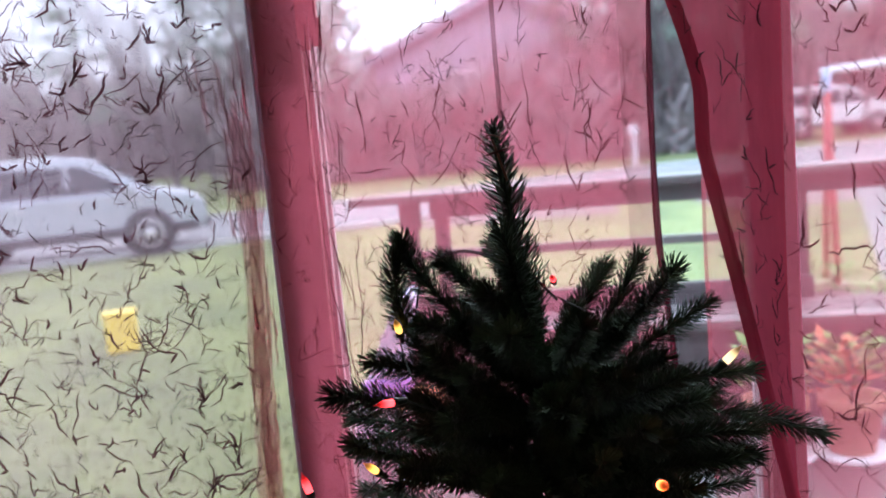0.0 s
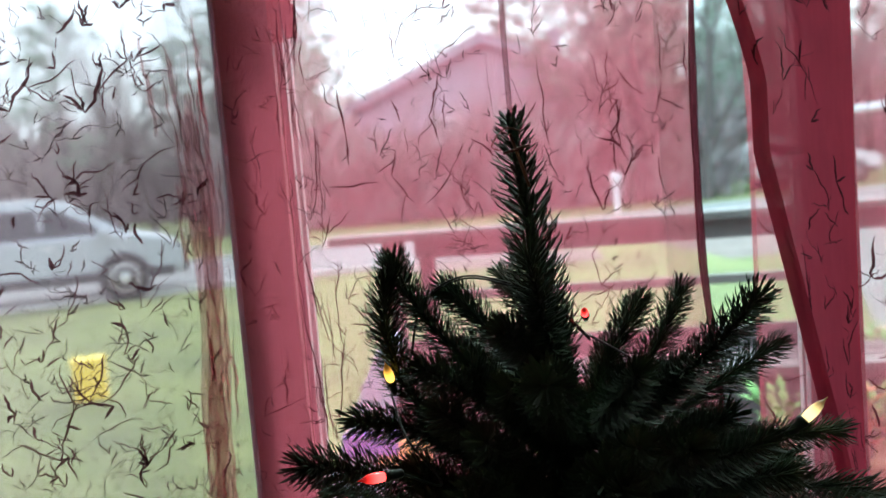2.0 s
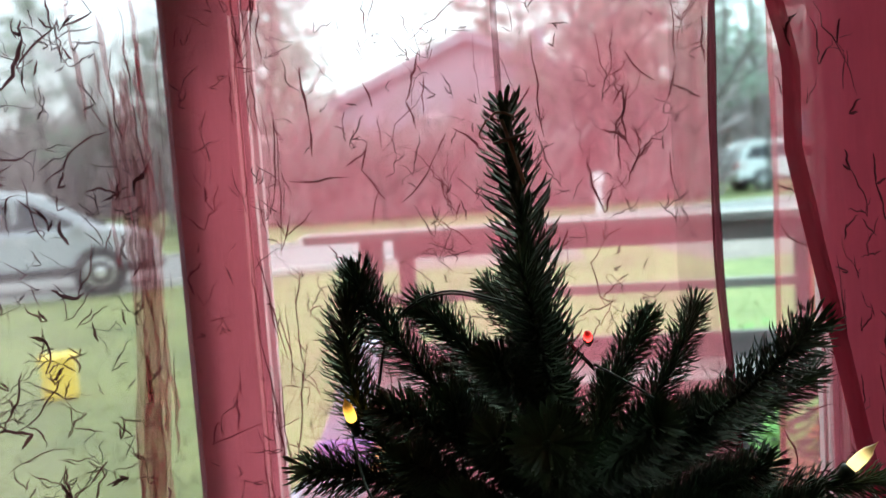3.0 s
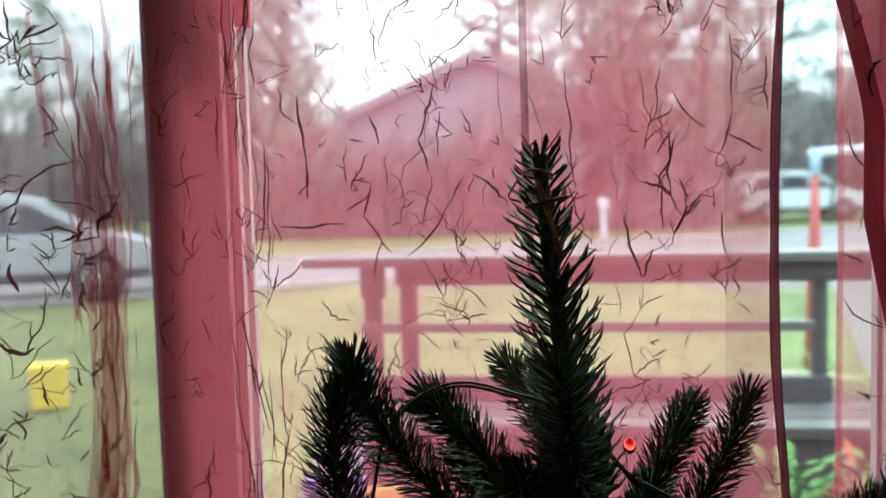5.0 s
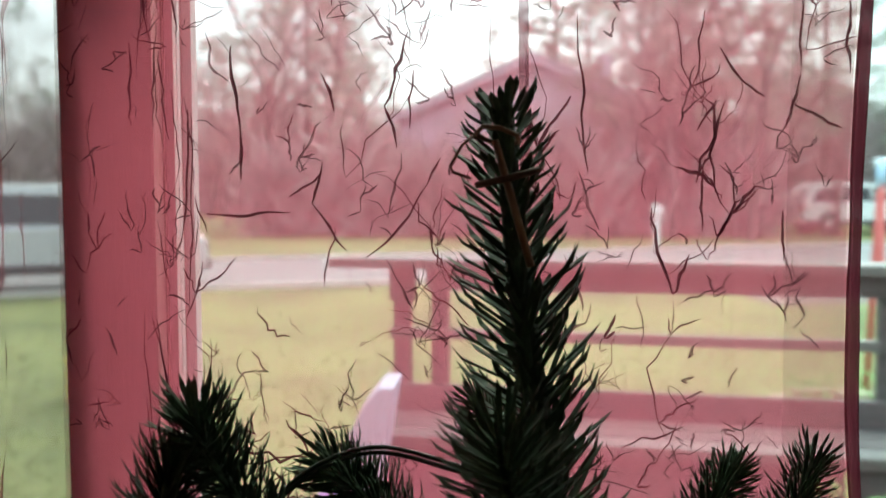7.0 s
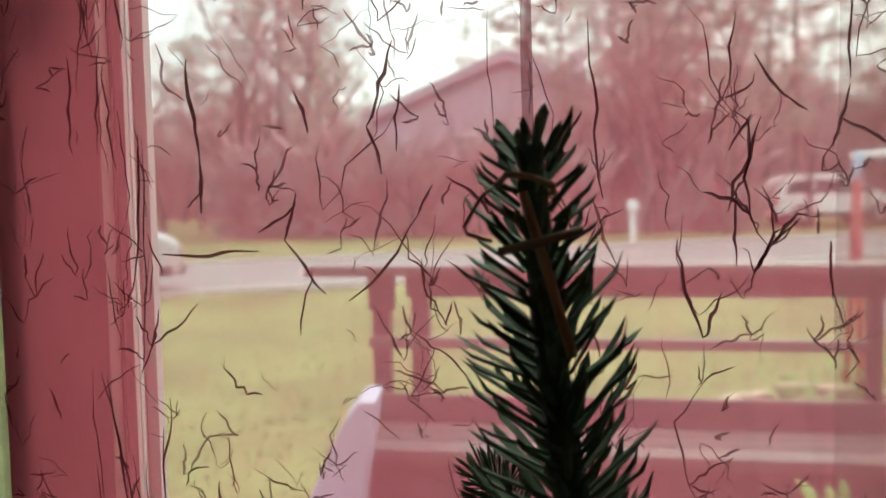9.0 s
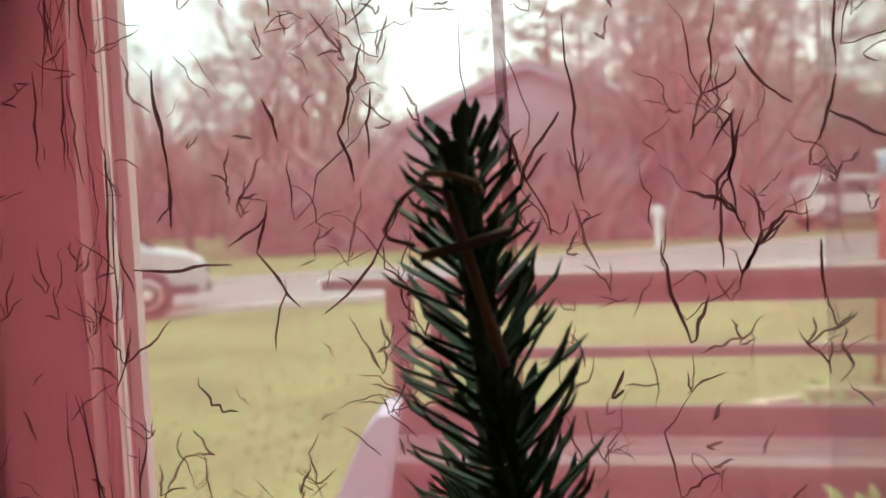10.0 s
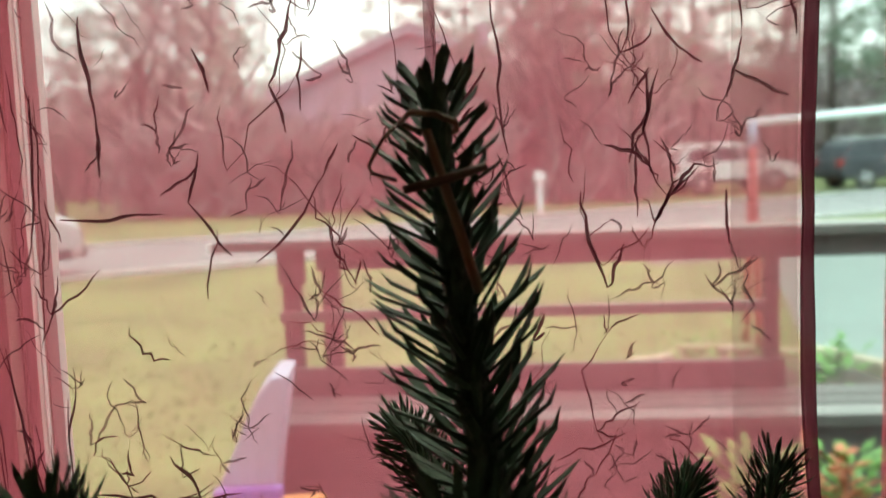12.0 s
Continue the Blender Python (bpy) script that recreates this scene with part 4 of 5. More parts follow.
def leaf_clump(rng, count, reach, low, high, size):
    """Pointed leaves with a raised midrib, spread round a stem."""
    verts, faces = [], []
    for j in range(count):
        w, r0 = rng.uniform(0, 6.28), rng.uniform(0.01, reach)
        p = Vector((math.cos(w) * r0, math.sin(w) * r0, rng.uniform(low, high)))
        d = Vector((math.cos(w), math.sin(w), rng.uniform(0.1, 1.0))).normalized() * size * rng.uniform(0.7, 1.2)
        s = Vector((-math.sin(w), math.cos(w), rng.uniform(-0.3, 0.3))) * size * 0.22
        n0 = len(verts)
        verts += [p, p + d * 0.5 + s, p + d, p + d * 0.5 - s, p + d * 0.5 + Vector((0, 0, 0.006))]
        faces += [(n0, n0 + 1, n0 + 4), (n0 + 1, n0 + 2, n0 + 4), (n0 + 2, n0 + 3, n0 + 4), (n0 + 3, n0, n0 + 4)]
    return verts, faces


rng = random.Random(17)
for at, mats, label in (((1.33, 3.30, DECK), (LEAF_GREEN, RED_LEAF), "potted plant with green and orange-red leaves on the deck"),
                        ((1.07, 3.33, DECK), (LEAF_GREEN,), "potted plant with bright green leaves on the deck")):
    pot = empty("potted_plant", at)
    tagged(pot, label, "potted plant", "deck plants")
    part("pot", lathe([(0.075, 0.0), (0.105, 0.18), (0.118, 0.185), (0.118, 0.22), (0.10, 0.22), (0.09, 0.19), (0.01, 0.19)], 24), TERRACOTTA, pot)
    part("saucer", lathe([(0.10, -0.0005), (0.135, 0.004), (0.14, 0.022), (0.12, 0.020), (0.02, 0.012)], 24), HOUSE_WHITE, pot, "white saucer")
    tube("stem", [(0, 0, 0.18), (0.01, 0, 0.30), (0.0, 0.01, 0.40)], 0.006, STEM, pot)
    for k, m in enumerate(mats):
        leaves = raw_part("leaves", *leaf_clump(rng, 70, 0.10, 0.24, 0.42, 0.07), m, pot)
        leaves.location = (-0.05 * k, 0, 0)

# ---- ground, road, drive ----
ground = structure(raw_part("ground", [(x, y, GROUND) for y in (-2500, 3000) for x in (-2500, 2500)], [(0, 1, 3, 2)], LAWN), "yellowish green winter lawn reaching to the woods", "lawn")
part("under_house", box(-1.8, 2.05, -1.25, 1.72, GROUND - 0.1, -0.2), KERB, ground)
SLOPE = math.atan(0.37)
AX = Vector((math.cos(SLOPE), math.sin(SLOPE), 0))
NORM = Vector((-AX.y, AX.x, 0))


def strip(name, a, b, half, z0, z1, material):
    a, b = Vector(a), Vector(b)
    d = (b - a).normalized()
    n = Vector((-d.y, d.x, 0)) * half
    v = []
    for z in (z0, z1):
        v += [(p.x, p.y, z) for p in (a - n, b - n, b + n, a + n)]
    return raw_part(name, v, [(3, 2, 1, 0), (4, 5, 6, 7), (0, 1, 5, 4), (1, 2, 6, 5), (2, 3, 7, 6), (3, 0, 4, 7)], material)


mid_road = Vector((0, 21.3, 0))
structure(strip("road", mid_road - AX * 120, mid_road + AX * 160, 2.9, GROUND - 0.1, GROUND + 0.012, ROAD), "pale wet concrete street beyond the lawn", "road")
for sgn in (-1, 1):
    k0 = mid_road + NORM * sgn * 3.0
    structure(strip("kerb", k0 - AX * 120, k0 + AX * 160, 0.08, GROUND - 0.1, GROUND + 0.10, KERB), "grey concrete street kerb", "kerb")
structure(strip("driveway", (3.4, 4.6, 0), (9.0, 20.6, 0), 1.15, GROUND - 0.1, GROUND + 0.014, ASPHALT), "wet blue-grey asphalt driveway", "driveway")
for a, b, half in (((-1.2, 17.3, 0), (2.3, 17.1, 0), 1.0), ((3.7, 16.9, 0), (11.5, 18.1, 0), 2.1)):
    structure(strip("verge", a, b, half, GROUND - 0.1, GROUND + 0.006, SOIL), "bare wet brown verge beside the street", "verge")
BED = Vector((2.75, 7.45, GROUND))
bed = part("plant_bed", lathe([(0.94, -0.1), (0.94, 0.03), (0.8, 0.09), (0.4, 0.14), (0.05, 0.15)], 40), MULCH)
bed.location = BED
structure(bed, "round dark mulch bed with a tan stone edging", "plant bed")
for k in range(18):
    w = 2 * math.pi * k / 18
    stone = part("edging_stone", box(-0.16, 0.16, -0.06, 0.06, -0.05, 0.11 + 0.02 * (k % 3), 0.02), TAN_STONE, bed)
    stone.matrix_basis = pose(1.02 * math.cos(w), 1.02 * math.sin(w), 0, 0, 0, math.degrees(w) + 90 + 3 * (k % 2))

# low plants in the bed
rng = random.Random(9)
for k in range(5):
    c = BED + Vector((0.55 * math.cos(1.25 * k), 0.55 * math.sin(1.25 * k), 0.10))
    plant = empty("low_plant", c)
    tagged(plant, "low bright green leafy plant in dark mulch", "plant", "bed plants")
    verts, faces = [], []
    for j in range(60):
        w, r0 = rng.uniform(0, 6.28), rng.uniform(0.02, 0.20)
        p = Vector((math.cos(w) * r0, math.sin(w) * r0, rng.uniform(0.02, 0.26)))
        d = Vector((math.cos(w), math.sin(w), rng.uniform(0.1, 0.9))).normalized() * rng.uniform(0.06, 0.11)
        s = Vector((-math.sin(w), math.cos(w), rng.uniform(-0.3, 0.3))) * 0.022
        n0 = len(verts)
        verts += [p, p + d * 0.5 + s, p + d, p + d * 0.5 - s, p + d * 0.5 + Vector((0, 0, 0.008))]
        faces += [(n0, n0 + 1, n0 + 4), (n0 + 1, n0 + 2, n0 + 4), (n0 + 2, n0 + 3, n0 + 4), (n0 + 3, n0, n0 + 4)]
    raw_part("leaves", verts, faces, LEAF_GREEN, plant)
    tube("stem", [(0, 0, -0.03), (0, 0, 0.2)], 0.006, STEM, plant)

# grass tufts over the lawn
rng = random.Random(13)
verts, faces = [], []
for k in range(26000):
    y = 4.5 + 24 * rng.random() ** 1.6
    x = rng.uniform(-0.75, 0.62) * (y + 1)
    dx, dy = 9.0 - 3.4, 20.6 - 4.6
    off = ((x - 3.4) * dy - (y - 4.6) * dx) / math.hypot(dx, dy)
    if (Vector((x, y)) - BED.xy).length < 1.15 or (16.0 < y < 18.6 and -1.2 < x < 2.3) or (15.0 < y < 20.0 and x > 3.6):
        continue
    if abs(off) < 1.25 or abs((Vector((x, y, 0)) - mid_road).dot(NORM)) < 3.2:
        continue
    h = rng.uniform(0.015, 0.045)
    w, s = rng.uniform(0, 6.28), rng.uniform(0.006, 0.014)
    c, sn = math.cos(w) * s, math.sin(w) * s
    n0 = len(verts)
    verts += [(x - c, y - sn, GROUND - 0.004), (x + c, y + sn, GROUND - 0.004), (x + sn * 1.5 + rng.uniform(-0.03, 0.03), y - c * 1.5, GROUND + h)]
    faces.append((n0, n0 + 1, n0 + 2))
tagged(raw_part("grass", verts, faces, GRASS), "short yellow-green winter grass blades on the lawn", "grass", kind="stuff")

# yellow box on the lawn
yb = empty("yellow_box", (-3.42, 8.35, GROUND + 0.01))
yb.matrix_basis = pose(-3.42, 8.35, GROUND + 0.01, 0, 0, 20)
tagged(yb, "yellow plastic utility box standing on the lawn", "box")
part("body", box(-0.14, 0.14, -0.11, 0.11, 0.0, 0.33, 0.02), YELLOW_PLASTIC, yb)
part("lid", box(-0.15, 0.15, -0.12, 0.12, 0.33, 0.37, 0.012), YELLOW_PLASTIC, yb)

# swing frame
sw = empty("swing_frame", (3.27, 9.0, GROUND))
tagged(sw, "swing frame with a white top bar and red steel legs", "swing frame")
tube("top_bar", [(-0.05, 0, 1.98), (2.4, 0.35, 2.12)], 0.035, WHITE_STEEL, sw)
for x, y, z in ((0.0, 0.0, 1.98), (2.35, 0.34, 2.11)):
    for s in (-0.16, 0.16):
        tube("leg", [(x, y, z), (x - 0.01, y + s, -0.02)], 0.030, RED_STEEL, sw)
    tube("sleeve", [(x, y, z + 0.02), (x, y, z - 0.22)], 0.045, BLUE_STEEL, sw, "pale blue sleeve")

mb = empty("mailbox", (4.08, 26.4, GROUND))
tagged(mb, "white mailbox on a white post beside the street", "mailbox")
part("post", box(-0.07, 0.07, -0.07, 0.07, -0.05, 0.95, 0.01), HOUSE_WHITE, mb)
part("box", prism([(-0.12, 0.95), (0.12, 0.95), (0.12, 1.13), (0.07, 1.2), (-0.07, 1.2), (-0.12, 1.13)], -0.25, 0.25, 0.01), HOUSE_WHITE, mb)

cab = empty("utility_cabinet", (-0.75, 34.6, GROUND))
tagged(cab, "low white utility cabinet beside the thicket", "cabinet")
part("body", box(-0.28, 0.28, -0.2, 0.2, -0.02, 0.72, 0.03), HOUSE_WHITE, cab)
part("lid", box(-0.31, 0.31, -0.23, 0.23, 0.72, 0.78, 0.02), HOUSE_WHITE, cab)


# ---- cars ----
def make_car(at, turn, paint, label):
    """A car that points along +x, with its front at x = 2.35."""
    car = empty("car")
    car.matrix_basis = pose(*at, 0, 0, turn)
    tagged(car, label, "car")
    body = [(-2.32, 0.40), (-2.36, 0.72), (-2.3, 1.02), (-2.1, 1.10), (1.2, 1.12), (1.62, 1.08), (2.12, 0.97), (2.32, 0.84), (2.38, 0.60), (2.34, 0.38)]
    roof = [(-2.22, 1.06), (-2.02, 1.50), (-1.78, 1.70), (-1.0, 1.76), (0.2, 1.75), (0.58, 1.67), (1.55, 1.07)]
    glass = [(-1.98, 1.14), (-1.74, 1.55), (-0.9, 1.63), (0.38, 1.60), (1.18, 1.14)]
    b = part("body", prism(body, -0.90, 0.90, 0.07), paint, car)
    bm = prism(roof, -0.80, 0.80, 0.05)
    for v in bm.verts:
        v.co.y *= 1.0 - 0.13 * max(0.0, (v.co.z - 1.1) / 0.65)
    part("cabin", bm, paint, car)
    for s in (-1, 1):
        bm = prism(glass, s * 0.79, s * 0.815)
        for v in bm.verts:
            v.co.y *= 1.0 - 0.13 * max(0.0, (v.co.z - 1.1) / 0.65)
        part("side_glass", bm, CAR_GLASS, car)
        for x in (-0.95, 0.15):
            part("pillar", box(x - 0.04, x + 0.04, s * 0.76 - 0.03, s * 0.76 + 0.03, 1.1, 1.6), paint, car)
        part("sill_trim", box(-2.2, 2.2, s * 0.905 - 0.02, s * 0.905 + 0.015, 0.34, 0.50, 0.01), DARK_PLASTIC, car)
        part("door_handle", box(-0.75, -0.55, s * 0.91 - 0.02, s * 0.91 + 0.02, 0.95, 0.985, 0.006), CHROME, car)
        part("door_handle", box(0.15, 0.35, s * 0.91 - 0.02, s * 0.91 + 0.02, 0.95, 0.985, 0.006), CHROME, car)
        part("mirror", box(1.02, 1.20, s * 0.98 - 0.10, s * 0.98 + 0.10, 1.08, 1.22, 0.03), paint, car)
        part("headlight", box(2.05, 2.33, s * 0.74 - 0.14, s * 0.74 + 0.14, 0.76, 0.88, 0.03), CLEAR_LENS, car)
        part("tail_light", box(-2.36, -2.16, s * 0.76 - 0.13, s * 0.76 + 0.13, 0.80, 1.05, 0.03), RED_LENS, car)
        part("roof_rail", box(-1.7, 0.0, s * 0.62 - 0.02, s * 0.62 + 0.02, 1.76, 1.80, 0.006), CHROME, car)
        for x in (-1.40, 1.38):
            part("wheel_arch", lathe([(0.43, s * 0.885), (0.43, s * 0.918), (0.36, s * 0.918), (0.36, s * 0.885)], 24, "Y"), DARK_PLASTIC, car).location = (x, 0, 0.37)
            ty = part("tyre", lathe([(0.24, s * 0.93), (0.34, s * 0.925), (0.365, s * 0.89), (0.365, s * 0.74), (0.34, s * 0.70), (0.24, s * 0.70)], 28, "Y"), RUBBER, car)
            ty.location = (x, 0, 0.365)
            part("rim", lathe([(0.04, s * 0.945), (0.06, s * 0.94), (0.15, s * 0.915), (0.23, s * 0.937), (0.245, s * 0.93), (0.245, s * 0.80)], 20, "Y"), CHROME, ty)
    part("windscreen", prism([(0.63, 1.62), (0.69, 1.64), (1.55, 1.13), (1.47, 1.12)], -0.66, 0.66), CAR_GLASS, car)
    part("grille", box(2.30, 2.40, -0.5, 0.5, 0.56, 0.78, 0.02), DARK_PLASTIC, car)
    part("bumper", box(2.22, 2.42, -0.84, 0.84, 0.36, 0.54, 0.04), DARK_PLASTIC, car)
    return car


make_car((-7.42, 16.15, GROUND + 0.012), math.degrees(SLOPE), SILVER, "silver parked sport utility car on the near side of the street")


make_car((12.2, 34.6, GROUND), 8, WHITE_CAR, "white parked car on the grass across the street")
make_car((17.6, 33.6, GROUND), 8, DARK_PAINT, "dark parked car on the grass across the street")

# ---- the house across the street ----
def far_house(at, turn, width, depth, eave, peak, label, wall_mat, windows):
    h = empty("house")
    h.matrix_basis = pose(*at, 0, 0, turn)
    tagged(h, label, "house")
    w = width / 2
    part("wall", prism([(-w, -0.3), (w, -0.3), (w, eave), (0, peak), (-w, eave)], 0, depth), wall_mat, h)
    k = (peak - eave) / w
    for s in (-1, 1):
        o = 0.45
        part("roof", prism([(0, peak + 0.02), (s * (w + o), eave - k * o + 0.02), (s * (w + o), eave - k * o + 0.22), (0, peak + 0.24)], -0.4, depth + 0.4), SHINGLE, h)
        part("barge_board", prism([(0, peak - 0.16), (s * (w + o), eave - k * o - 0.16), (s * (w + o), eave - k * o + 0.02), (0, peak + 0.02)], -0.44, -0.40), wall_mat, h)
    for j in range(int(eave / 0.28)):
        part("siding_board", box(-w, w, -0.022, 0.0, -0.2 + j * 0.28, 0.05 + j * 0.28), wall_mat, h)
    for x, z, ww, hh in windows:
        wi = part("window", box(x - ww / 2 - 0.16, x + ww / 2 + 0.16, -0.07, -0.02, z - 0.16, z + hh + 0.16), HOUSE_WHITE, h, "white framed window")
        for sx in (-1, 1):
            for sz in (0, 1):
                part("pane", box(x + (sx - 1) / 2 * ww / 2 + 0.03, x + (sx + 1) / 2 * ww / 2 - 0.03, -0.085, -0.07, z + sz * hh / 2 + 0.03, z + (sz + 1) * hh / 2 - 0.03), HOUSE_GLASS, wi)
    part("door", box(w * 0.1 - 0.5, w * 0.1 + 0.5, -0.06, -0.02, 0, 2.1), SHINGLE, h)
    part("porch_roof", prism([(-w * 0.62, 2.12), (w * 0.25, 2.12), (w * 0.25, 2.30), (-w * 0.62, 2.30)], -1.7, -0.02), SHINGLE, h, "low porch roof")
    part("porch_fascia", box(-w * 0.62, w * 0.25, -1.74, -1.70, 2.06, 2.28), HOUSE_WHITE, h, "pale fascia board")
    for x in (-w * 0.6, -w * 0.2, w * 0.22):
        part("porch_post", box(x - 0.06, x + 0.06, -1.66, -1.54, -0.2, 2.12), HOUSE_WHITE, h)
    part("chimney", box(w * 0.5, w * 0.5 + 0.6, depth * 0.5, depth * 0.5 + 0.6, eave, peak + 0.7), SIDING, h)
    return h


far_house((1.0, 38.0, GROUND), -4, 10.4, 9.0, 4.4, 6.6, "gabled wooden house across the street among bare trees, coloured pale for haze", SIDING, ((-1.55, 2.75, 0.85, 0.8), (3.3, 1.0, 0.8, 0.9), (4.3, 2.1, 0.6, 0.7)))


# ---- trees ----
def bare_tree_data(rng, height, forks=4):
    """Trunk and limbs, and a crown of fine twigs, as two sets of data."""
    wood, twig = [], []

    def grow(p, d, leng, r, depth):
        pts, rr = [p], [r]
        q, dd = p.copy(), d.copy()
        n = 4
        for i in range(n):
            dd = (dd + Vector((rng.gauss(0, 0.10), rng.gauss(0, 0.10), rng.gauss(0.03, 0.05)))).normalized()
            q = q + dd * leng / n
            pts.append(q.copy())
            rr.append(r * (1 - 0.42 * (i + 1) / n))
        (wood if depth < 3 else twig).append(tube_data(pts, rr, 7 if depth < 2 else (4 if depth < 3 else 3), False))
        if depth >= 5:
            return
        kids = rng.randint(3, forks + 1) if depth else rng.randint(5, 7)
        for c in range(kids):
            f = rng.uniform(0.35, 1.0) if depth else rng.uniform(0.32, 1.0)
            i = min(n - 1, int(f * n))
            at = pts[i].lerp(pts[i + 1], f * n - i) if f < 1 else pts[-1]
            o = dd.orthogonal().normalized()
            w = rng.uniform(0, 6.28)
            out = o * math.cos(w) + dd.cross(o) * math.sin(w)
            lean = rng.uniform(0.35, 0.95)
            nd = (dd * math.cos(lean) + out * math.sin(lean) + Vector((0, 0, 0.12))).normalized()
            grow(at, nd, leng * rng.uniform(0.50, 0.72), max(0.004, rr[i] * rng.uniform(0.40, 0.58)), depth + 1)

    grow(Vector((0, 0, -0.1)), Vector((rng.gauss(0, 0.04), rng.gauss(0, 0.04), 1)).normalized(), height * 0.55, height * 0.019, 0)
    return merge(*wood), merge(*twig)


def bare_tree(rng, height, label):
    wood, twig = bare_tree_data(rng, height)
    t = empty("bare_tree")
    tagged(t, label, "tree", "bare trees")
    raw_part("trunk", *wood, BARK, t)
    raw_part("crown", *twig, TWIGS, t)["kind"] = "stuff"
    return t


def conifer(rng, height, label):
    t = empty("conifer")
    tagged(t, label, "tree", "conifers")
    tube("trunk", [(0, 0, -0.1), (0.05, 0, height * 0.5), (0, 0.03, height)], [height * 0.018, height * 0.011, 0.02], BARK, t)
    verts, faces = [], []
    levels = int(height * 2.2)
    for j in range(levels):
        f = 0.16 + 0.84 * j / levels
        z = height * f
        reach = height * 0.23 * (1 - f) ** 0.75 + 0.15
        for k in range(rng.randint(6, 9)):
            w = rng.uniform(0, 6.28)
            c, s = math.cos(w), math.sin(w)
            leng = reach * rng.uniform(0.6, 1.15)
            for m in range(int(6 + leng * 7)):
                g = (m + rng.random()) / (6 + leng * 7)
                if g < 0.12:
                    continue
                p = Vector((c * leng * g, s * leng * g, z - leng * 0.30 * g * g + rng.uniform(-0.12, 0.12)))
                a = rng.uniform(0, 6.28)
                sz = rng.uniform(0.12, 0.30)
                u = Vector((math.cos(a), math.sin(a), rng.uniform(-0.5, 0.2))) * sz
                v = Vector((-math.sin(a), math.cos(a), rng.uniform(-0.4, 0.4))) * sz * 0.35
                n0 = len(verts)
                verts += [p - v, p + v, p + u + v * 0.4, p + u * 1.25, p + u - v * 0.4]
                faces += [(n0, n0 + 1, n0 + 2, n0 + 3, n0 + 4)]
    raw_part("crown", verts, faces, CONIFER, t)["kind"] = "stuff"
    return t


rng = random.Random(101)
kinds = [bare_tree(rng, h, "tall bare deciduous tree with grey-brown limbs") for h in (11.0, 13.0, 9.5, 12.0)]
SPOTS = ((-13, 33, 0.8), (-8.5, 35, 0.75), (-17, 36, 0.8), (6.6, 33, 1.0), (-21, 40, 0.8), (14.5, 38, 1.0), (4.6, 47, 0.9), (-10, 42, 0.85), (-14.5, 46, 0.7),
         (-19, 48, 0.8), (17, 46, 1.0), (-25, 44, 0.8), (20, 52, 1.0), (-3.6, 34.5, 0.30), (-29, 47, 0.8), (5.2, 36.5, 0.9), (-11.2, 38, 0.75),
         (3.8, 33.0, 0.62), (-0.8, 35.2, 0.30), (7.6, 30.5, 0.9), (-15.5, 31, 0.6), (-19.5, 33, 0.7), (-24, 36, 0.8), (1.0, 33.2, 0.32), (-1.8, 33.6, 0.28), (5.4, 31.6, 0.75),
         (2.2, 34.2, 0.42), (-6.0, 44, 0.42), (-6.4, 36, 0.36), (9.0, 41, 1.1), (-4.8, 39, 0.36),
         (-7.2, 36.5, 1.05), (-8.6, 39, 0.95), (-3.2, 33.4, 0.24), (-0.2, 32.6, 0.22), (2.9, 33.0, 0.30), (-4.4, 36.2, 0.26), (1.8, 32.4, 0.20), (4.4, 34.6, 0.55), (11.2, 33.4, 0.42), (12.8, 33.0, 0.5),
         (-12, 36, 0.8), (2.9, 35.8, 0.50), (13.8, 34.4, 0.55), (-6.0, 33.6, 0.2), (0.0, 31.4, 0.42), (2.6, 31.0, 0.46), (-2.2, 31.5, 0.36), (-3.6, 32.2, 0.42), (1.4, 35.0, 0.5))
for i, (x, y, s) in enumerate(SPOTS):
    m = Matrix.Translation((x, y, GROUND)) @ Matrix.Rotation(i * 1.7, 4, "Z") @ Matrix.Scale(s * (0.9 + 0.2 * ((i * 37) % 10) / 10), 4)
    if i < len(kinds):
        kinds[i].matrix_basis = m
    else:
        copy_thing(kinds[i % len(kinds)], m)
cons = [conifer(rng, h, "green conifer with drooping boughs, coloured pale for haze") for h in (10.0, 13.0)]
for i, (x, y) in enumerate(((20.5, 36.0), (23.5, 43.0), (27.0, 38.0), (-31.0, 44.0))):
    m = Matrix.Translation((x, y, GROUND)) @ Matrix.Rotation(i * 2.1, 4, "Z") @ Matrix.Scale(0.8 + 0.05 * (i % 7), 4)
    if i < len(cons):
        cons[i].matrix_basis = m
    else:
        copy_thing(cons[i % len(cons)], m)


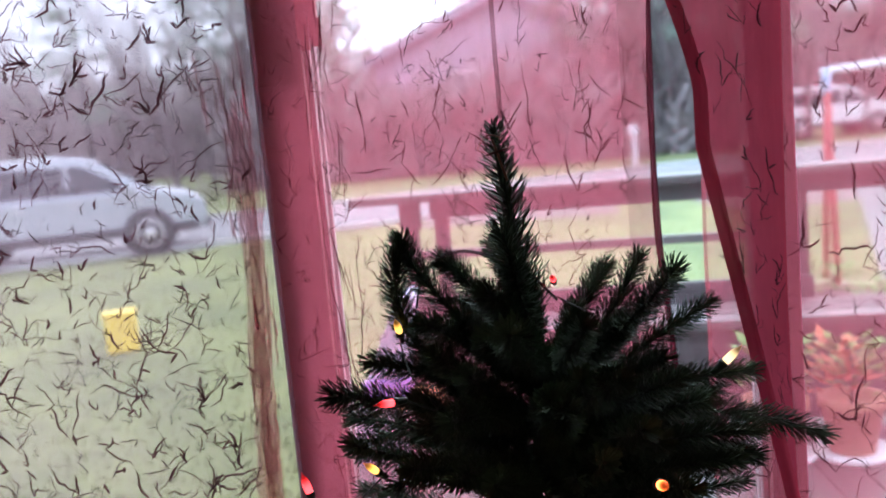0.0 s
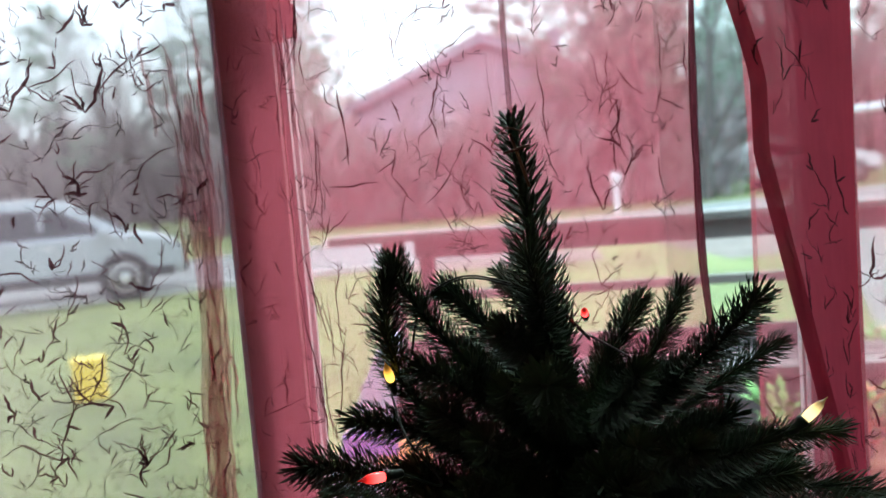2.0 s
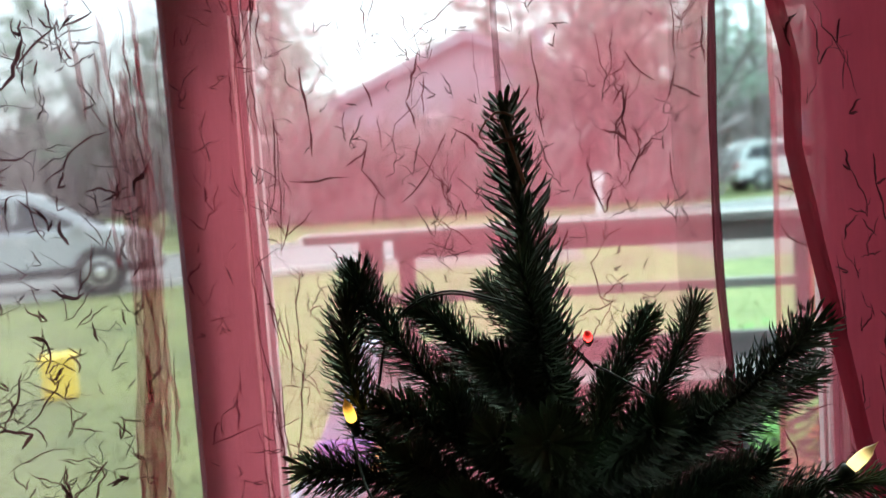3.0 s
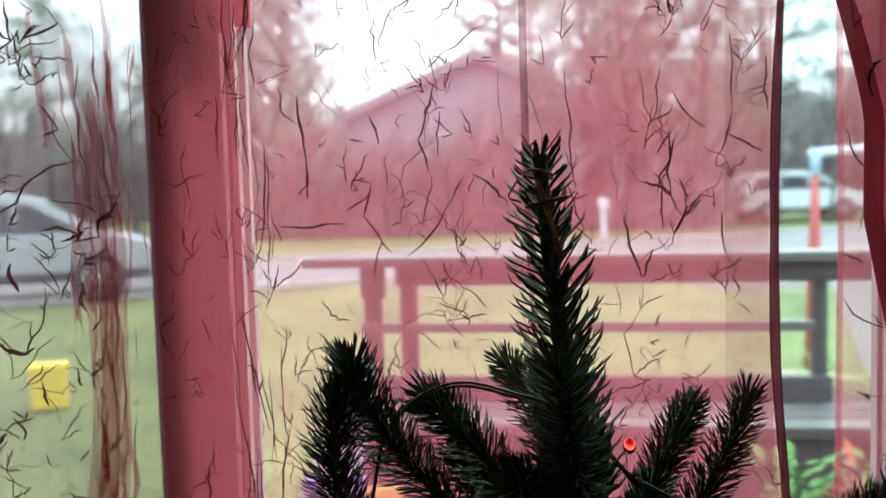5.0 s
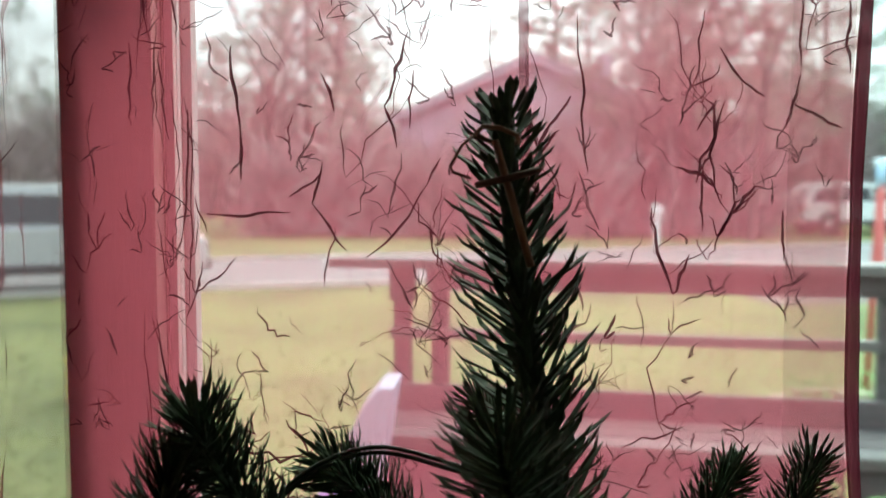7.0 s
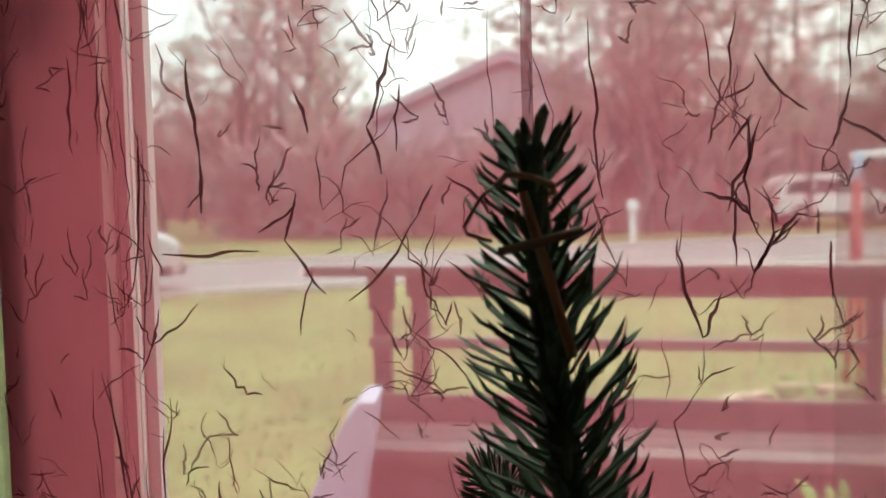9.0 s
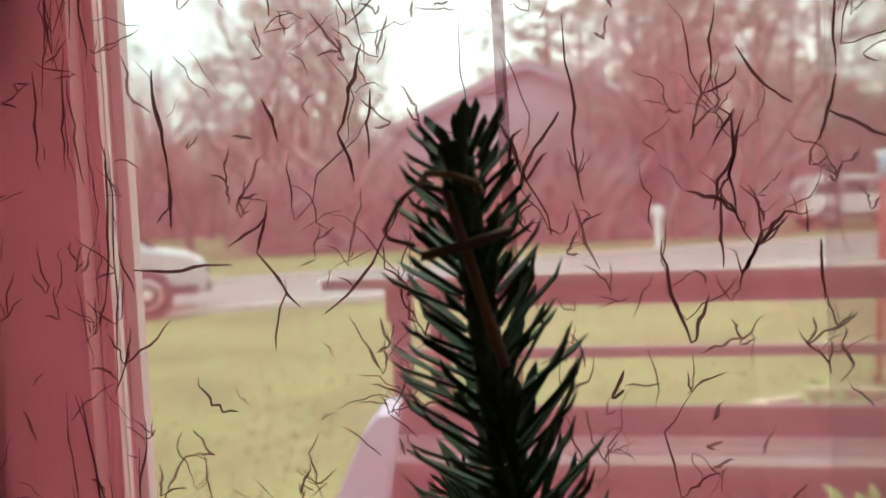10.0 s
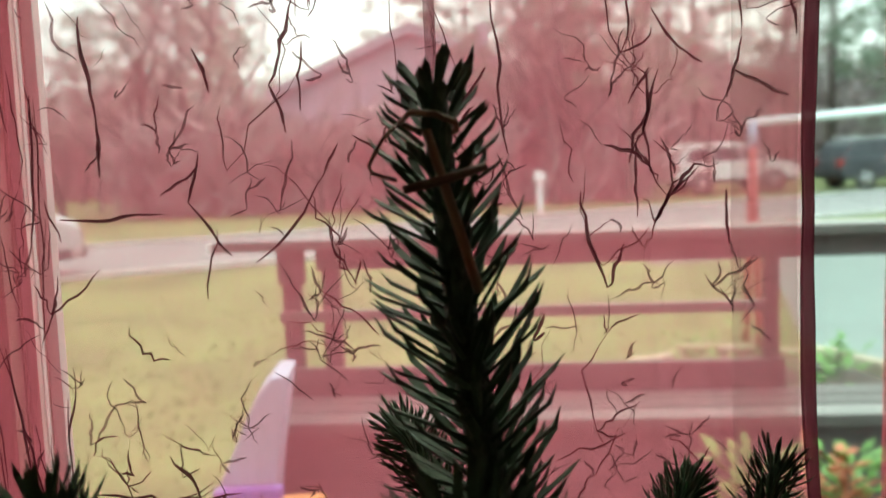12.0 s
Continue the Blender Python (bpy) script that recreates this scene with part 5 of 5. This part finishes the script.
def pine(rng, height, label):
    """A tall pine: bare lower trunk, spreading limbs, loose needle clumps with gaps."""
    t = empty("pine_tree")
    tagged(t, label, "tree", "tall pines")
    bend = rng.uniform(-0.4, 0.4)
    tube("trunk", [(0, 0, -0.1), (bend * 0.4, 0, height * 0.4), (bend, 0.1, height * 0.75), (bend * 0.8, 0, height)], [height * 0.015, height * 0.012, height * 0.007, 0.03], BARK, t)
    limbs, verts, faces = [], [], []
    for j in range(30):
        f = 0.26 + 0.74 * (j + rng.random()) / 30
        w = rng.uniform(0, 6.28)
        leng = height * (0.10 + 0.17 * math.sin(math.pi * min(1.0, 0.25 + 0.75 * f)) * rng.uniform(0.6, 1.2))
        a = Vector((bend * f, 0, height * f))
        b = a + Vector((math.cos(w) * leng, math.sin(w) * leng, leng * rng.uniform(0.0, 0.4)))
        limbs.append(tube_data([a, a.lerp(b, 0.5) + Vector((0, 0, 0.12)), b], [0.05, 0.035, 0.015], 4, False))
        for c in range(6):
            g = 0.25 + 0.85 * (c + rng.random()) / 6
            p = a.lerp(b, g) + Vector((rng.gauss(0, 0.3), rng.gauss(0, 0.3), rng.gauss(0.1, 0.22)))
            for k in range(24):
                d = Vector((rng.gauss(0, 1), rng.gauss(0, 1), rng.gauss(0.2, 0.7))).normalized()
                o = d.orthogonal().normalized() * rng.uniform(0.025, 0.05)
                q = p + d * rng.uniform(0.0, 0.30)
                n0 = len(verts)
                verts += [q - o, q + o, q + d * rng.uniform(0.22, 0.45)]
                faces.append((n0, n0 + 1, n0 + 2))
    raw_part("limbs", *merge(*limbs), BARK, t)
    raw_part("crown", verts, faces, CONIFER, t)["kind"] = "stuff"
    return t


rng = random.Random(211)
pines = [pine(rng, h, "tall pine with loose needle clumps, coloured pale for haze") for h in (14.0, 12.0)]
for i, (x, y, s) in enumerate(((-9.4, 45.0, 1.0), (6.6, 43.0, 1.0), (3.9, 48.0, 0.85), (-11.8, 50.0, 1.0), (9.4, 46.0, 1.05), (12.6, 43.5, 0.95), (15.4, 48.0, 1.1), (18.0, 43.0, 1.0),
                               (21.5, 46.0, 1.1), (-19.5, 46.0, 0.9), (-25.5, 45.0, 0.95), (-15.6, 52.0, 0.8), (25.0, 44.0, 1.0),
                               (3.1, 36.0, 0.50), (4.8, 35.0, 0.72), (7.0, 36.4, 0.80), (8.8, 34.2, 0.70), (-5.4, 36.5, 0.55), (2.4, 48.5, 0.95), (-8.0, 47.0, 0.9))):
    m = Matrix.Translation((x, y, GROUND)) @ Matrix.Rotation(i * 2.3, 4, "Z") @ Matrix.Scale(s, 4)
    if i < len(pines):
        pines[i].matrix_basis = m
    else:
        copy_thing(pines[i % len(pines)], m)

# low thicket before the house, its twigs paled to stand for haze
rng = random.Random(77)
verts, faces = [], []
for k in range(11000):
    x, y = rng.uniform(-9.0, 9.0), rng.uniform(31.5, 36.5)
    clump = 0.55 + 0.75 * noise.noise((x * 0.55, y * 0.3, 4.0))
    if clump < rng.random() * 0.8:
        continue
    z = GROUND - 0.1 + 4.0 * clump * rng.random() ** 1.4
    h, lean, w = rng.uniform(0.5, 1.7), rng.gauss(0, 0.45), rng.uniform(0.015, 0.045)
    n0 = len(verts)
    verts += [(x - w, y, z), (x + w, y, z), (x + lean + w * 0.5, y + rng.uniform(-0.3, 0.3), z + h * 0.6), (x + lean * 1.5, y, z + h)]
    faces.append((n0, n0 + 1, n0 + 2, n0 + 3))
tagged(raw_part("thicket", verts, faces, TWIGS), "bare thicket before the far house, coloured pale for haze", "bushes", kind="stuff")

# brushy wood edge far behind, distance haze put into its pale colour
rng = random.Random(55)
verts, faces = [], []


def wood_top(f):
    """Height of the woods by direction (x over y): a low gap beside the house."""
    gap = math.exp(-((f + 0.075) / 0.085) ** 2)
    return (8.5 + 2.5 * noise.noise((f * 14, 3.0, 0.0)) + 1.8 * noise.noise((f * 50, 9.0, 0.0)) + 1.0 * min(1.0, max(0.0, (f - 0.03) / 0.10))) * (1 - 0.25 * gap) * 0.66


for k in range(40000):
    y = rng.uniform(50, 78)
    f = rng.uniform(-0.95, 0.95)
    x = f * y
    top = wood_top(f)
    z = top * rng.random() ** 1.6
    h = rng.uniform(0.7, 2.6)
    lean = rng.gauss(0, 0.5)
    w = rng.uniform(0.03, 0.10)
    n0 = len(verts)
    zz = GROUND + z - 0.4
    verts += [(x - w, y, zz), (x + w, y, zz), (x + lean + w * 0.5, y + rng.uniform(-0.4, 0.4), zz + h * 0.6), (x + lean * 1.6, y, zz + h)]
    faces.append((n0, n0 + 1, n0 + 2, n0 + 3))
tagged(raw_part("woods", verts, faces, BRUSH), "bare brush at the edge of distant woods, coloured pale for haze", "woods", kind="stuff")
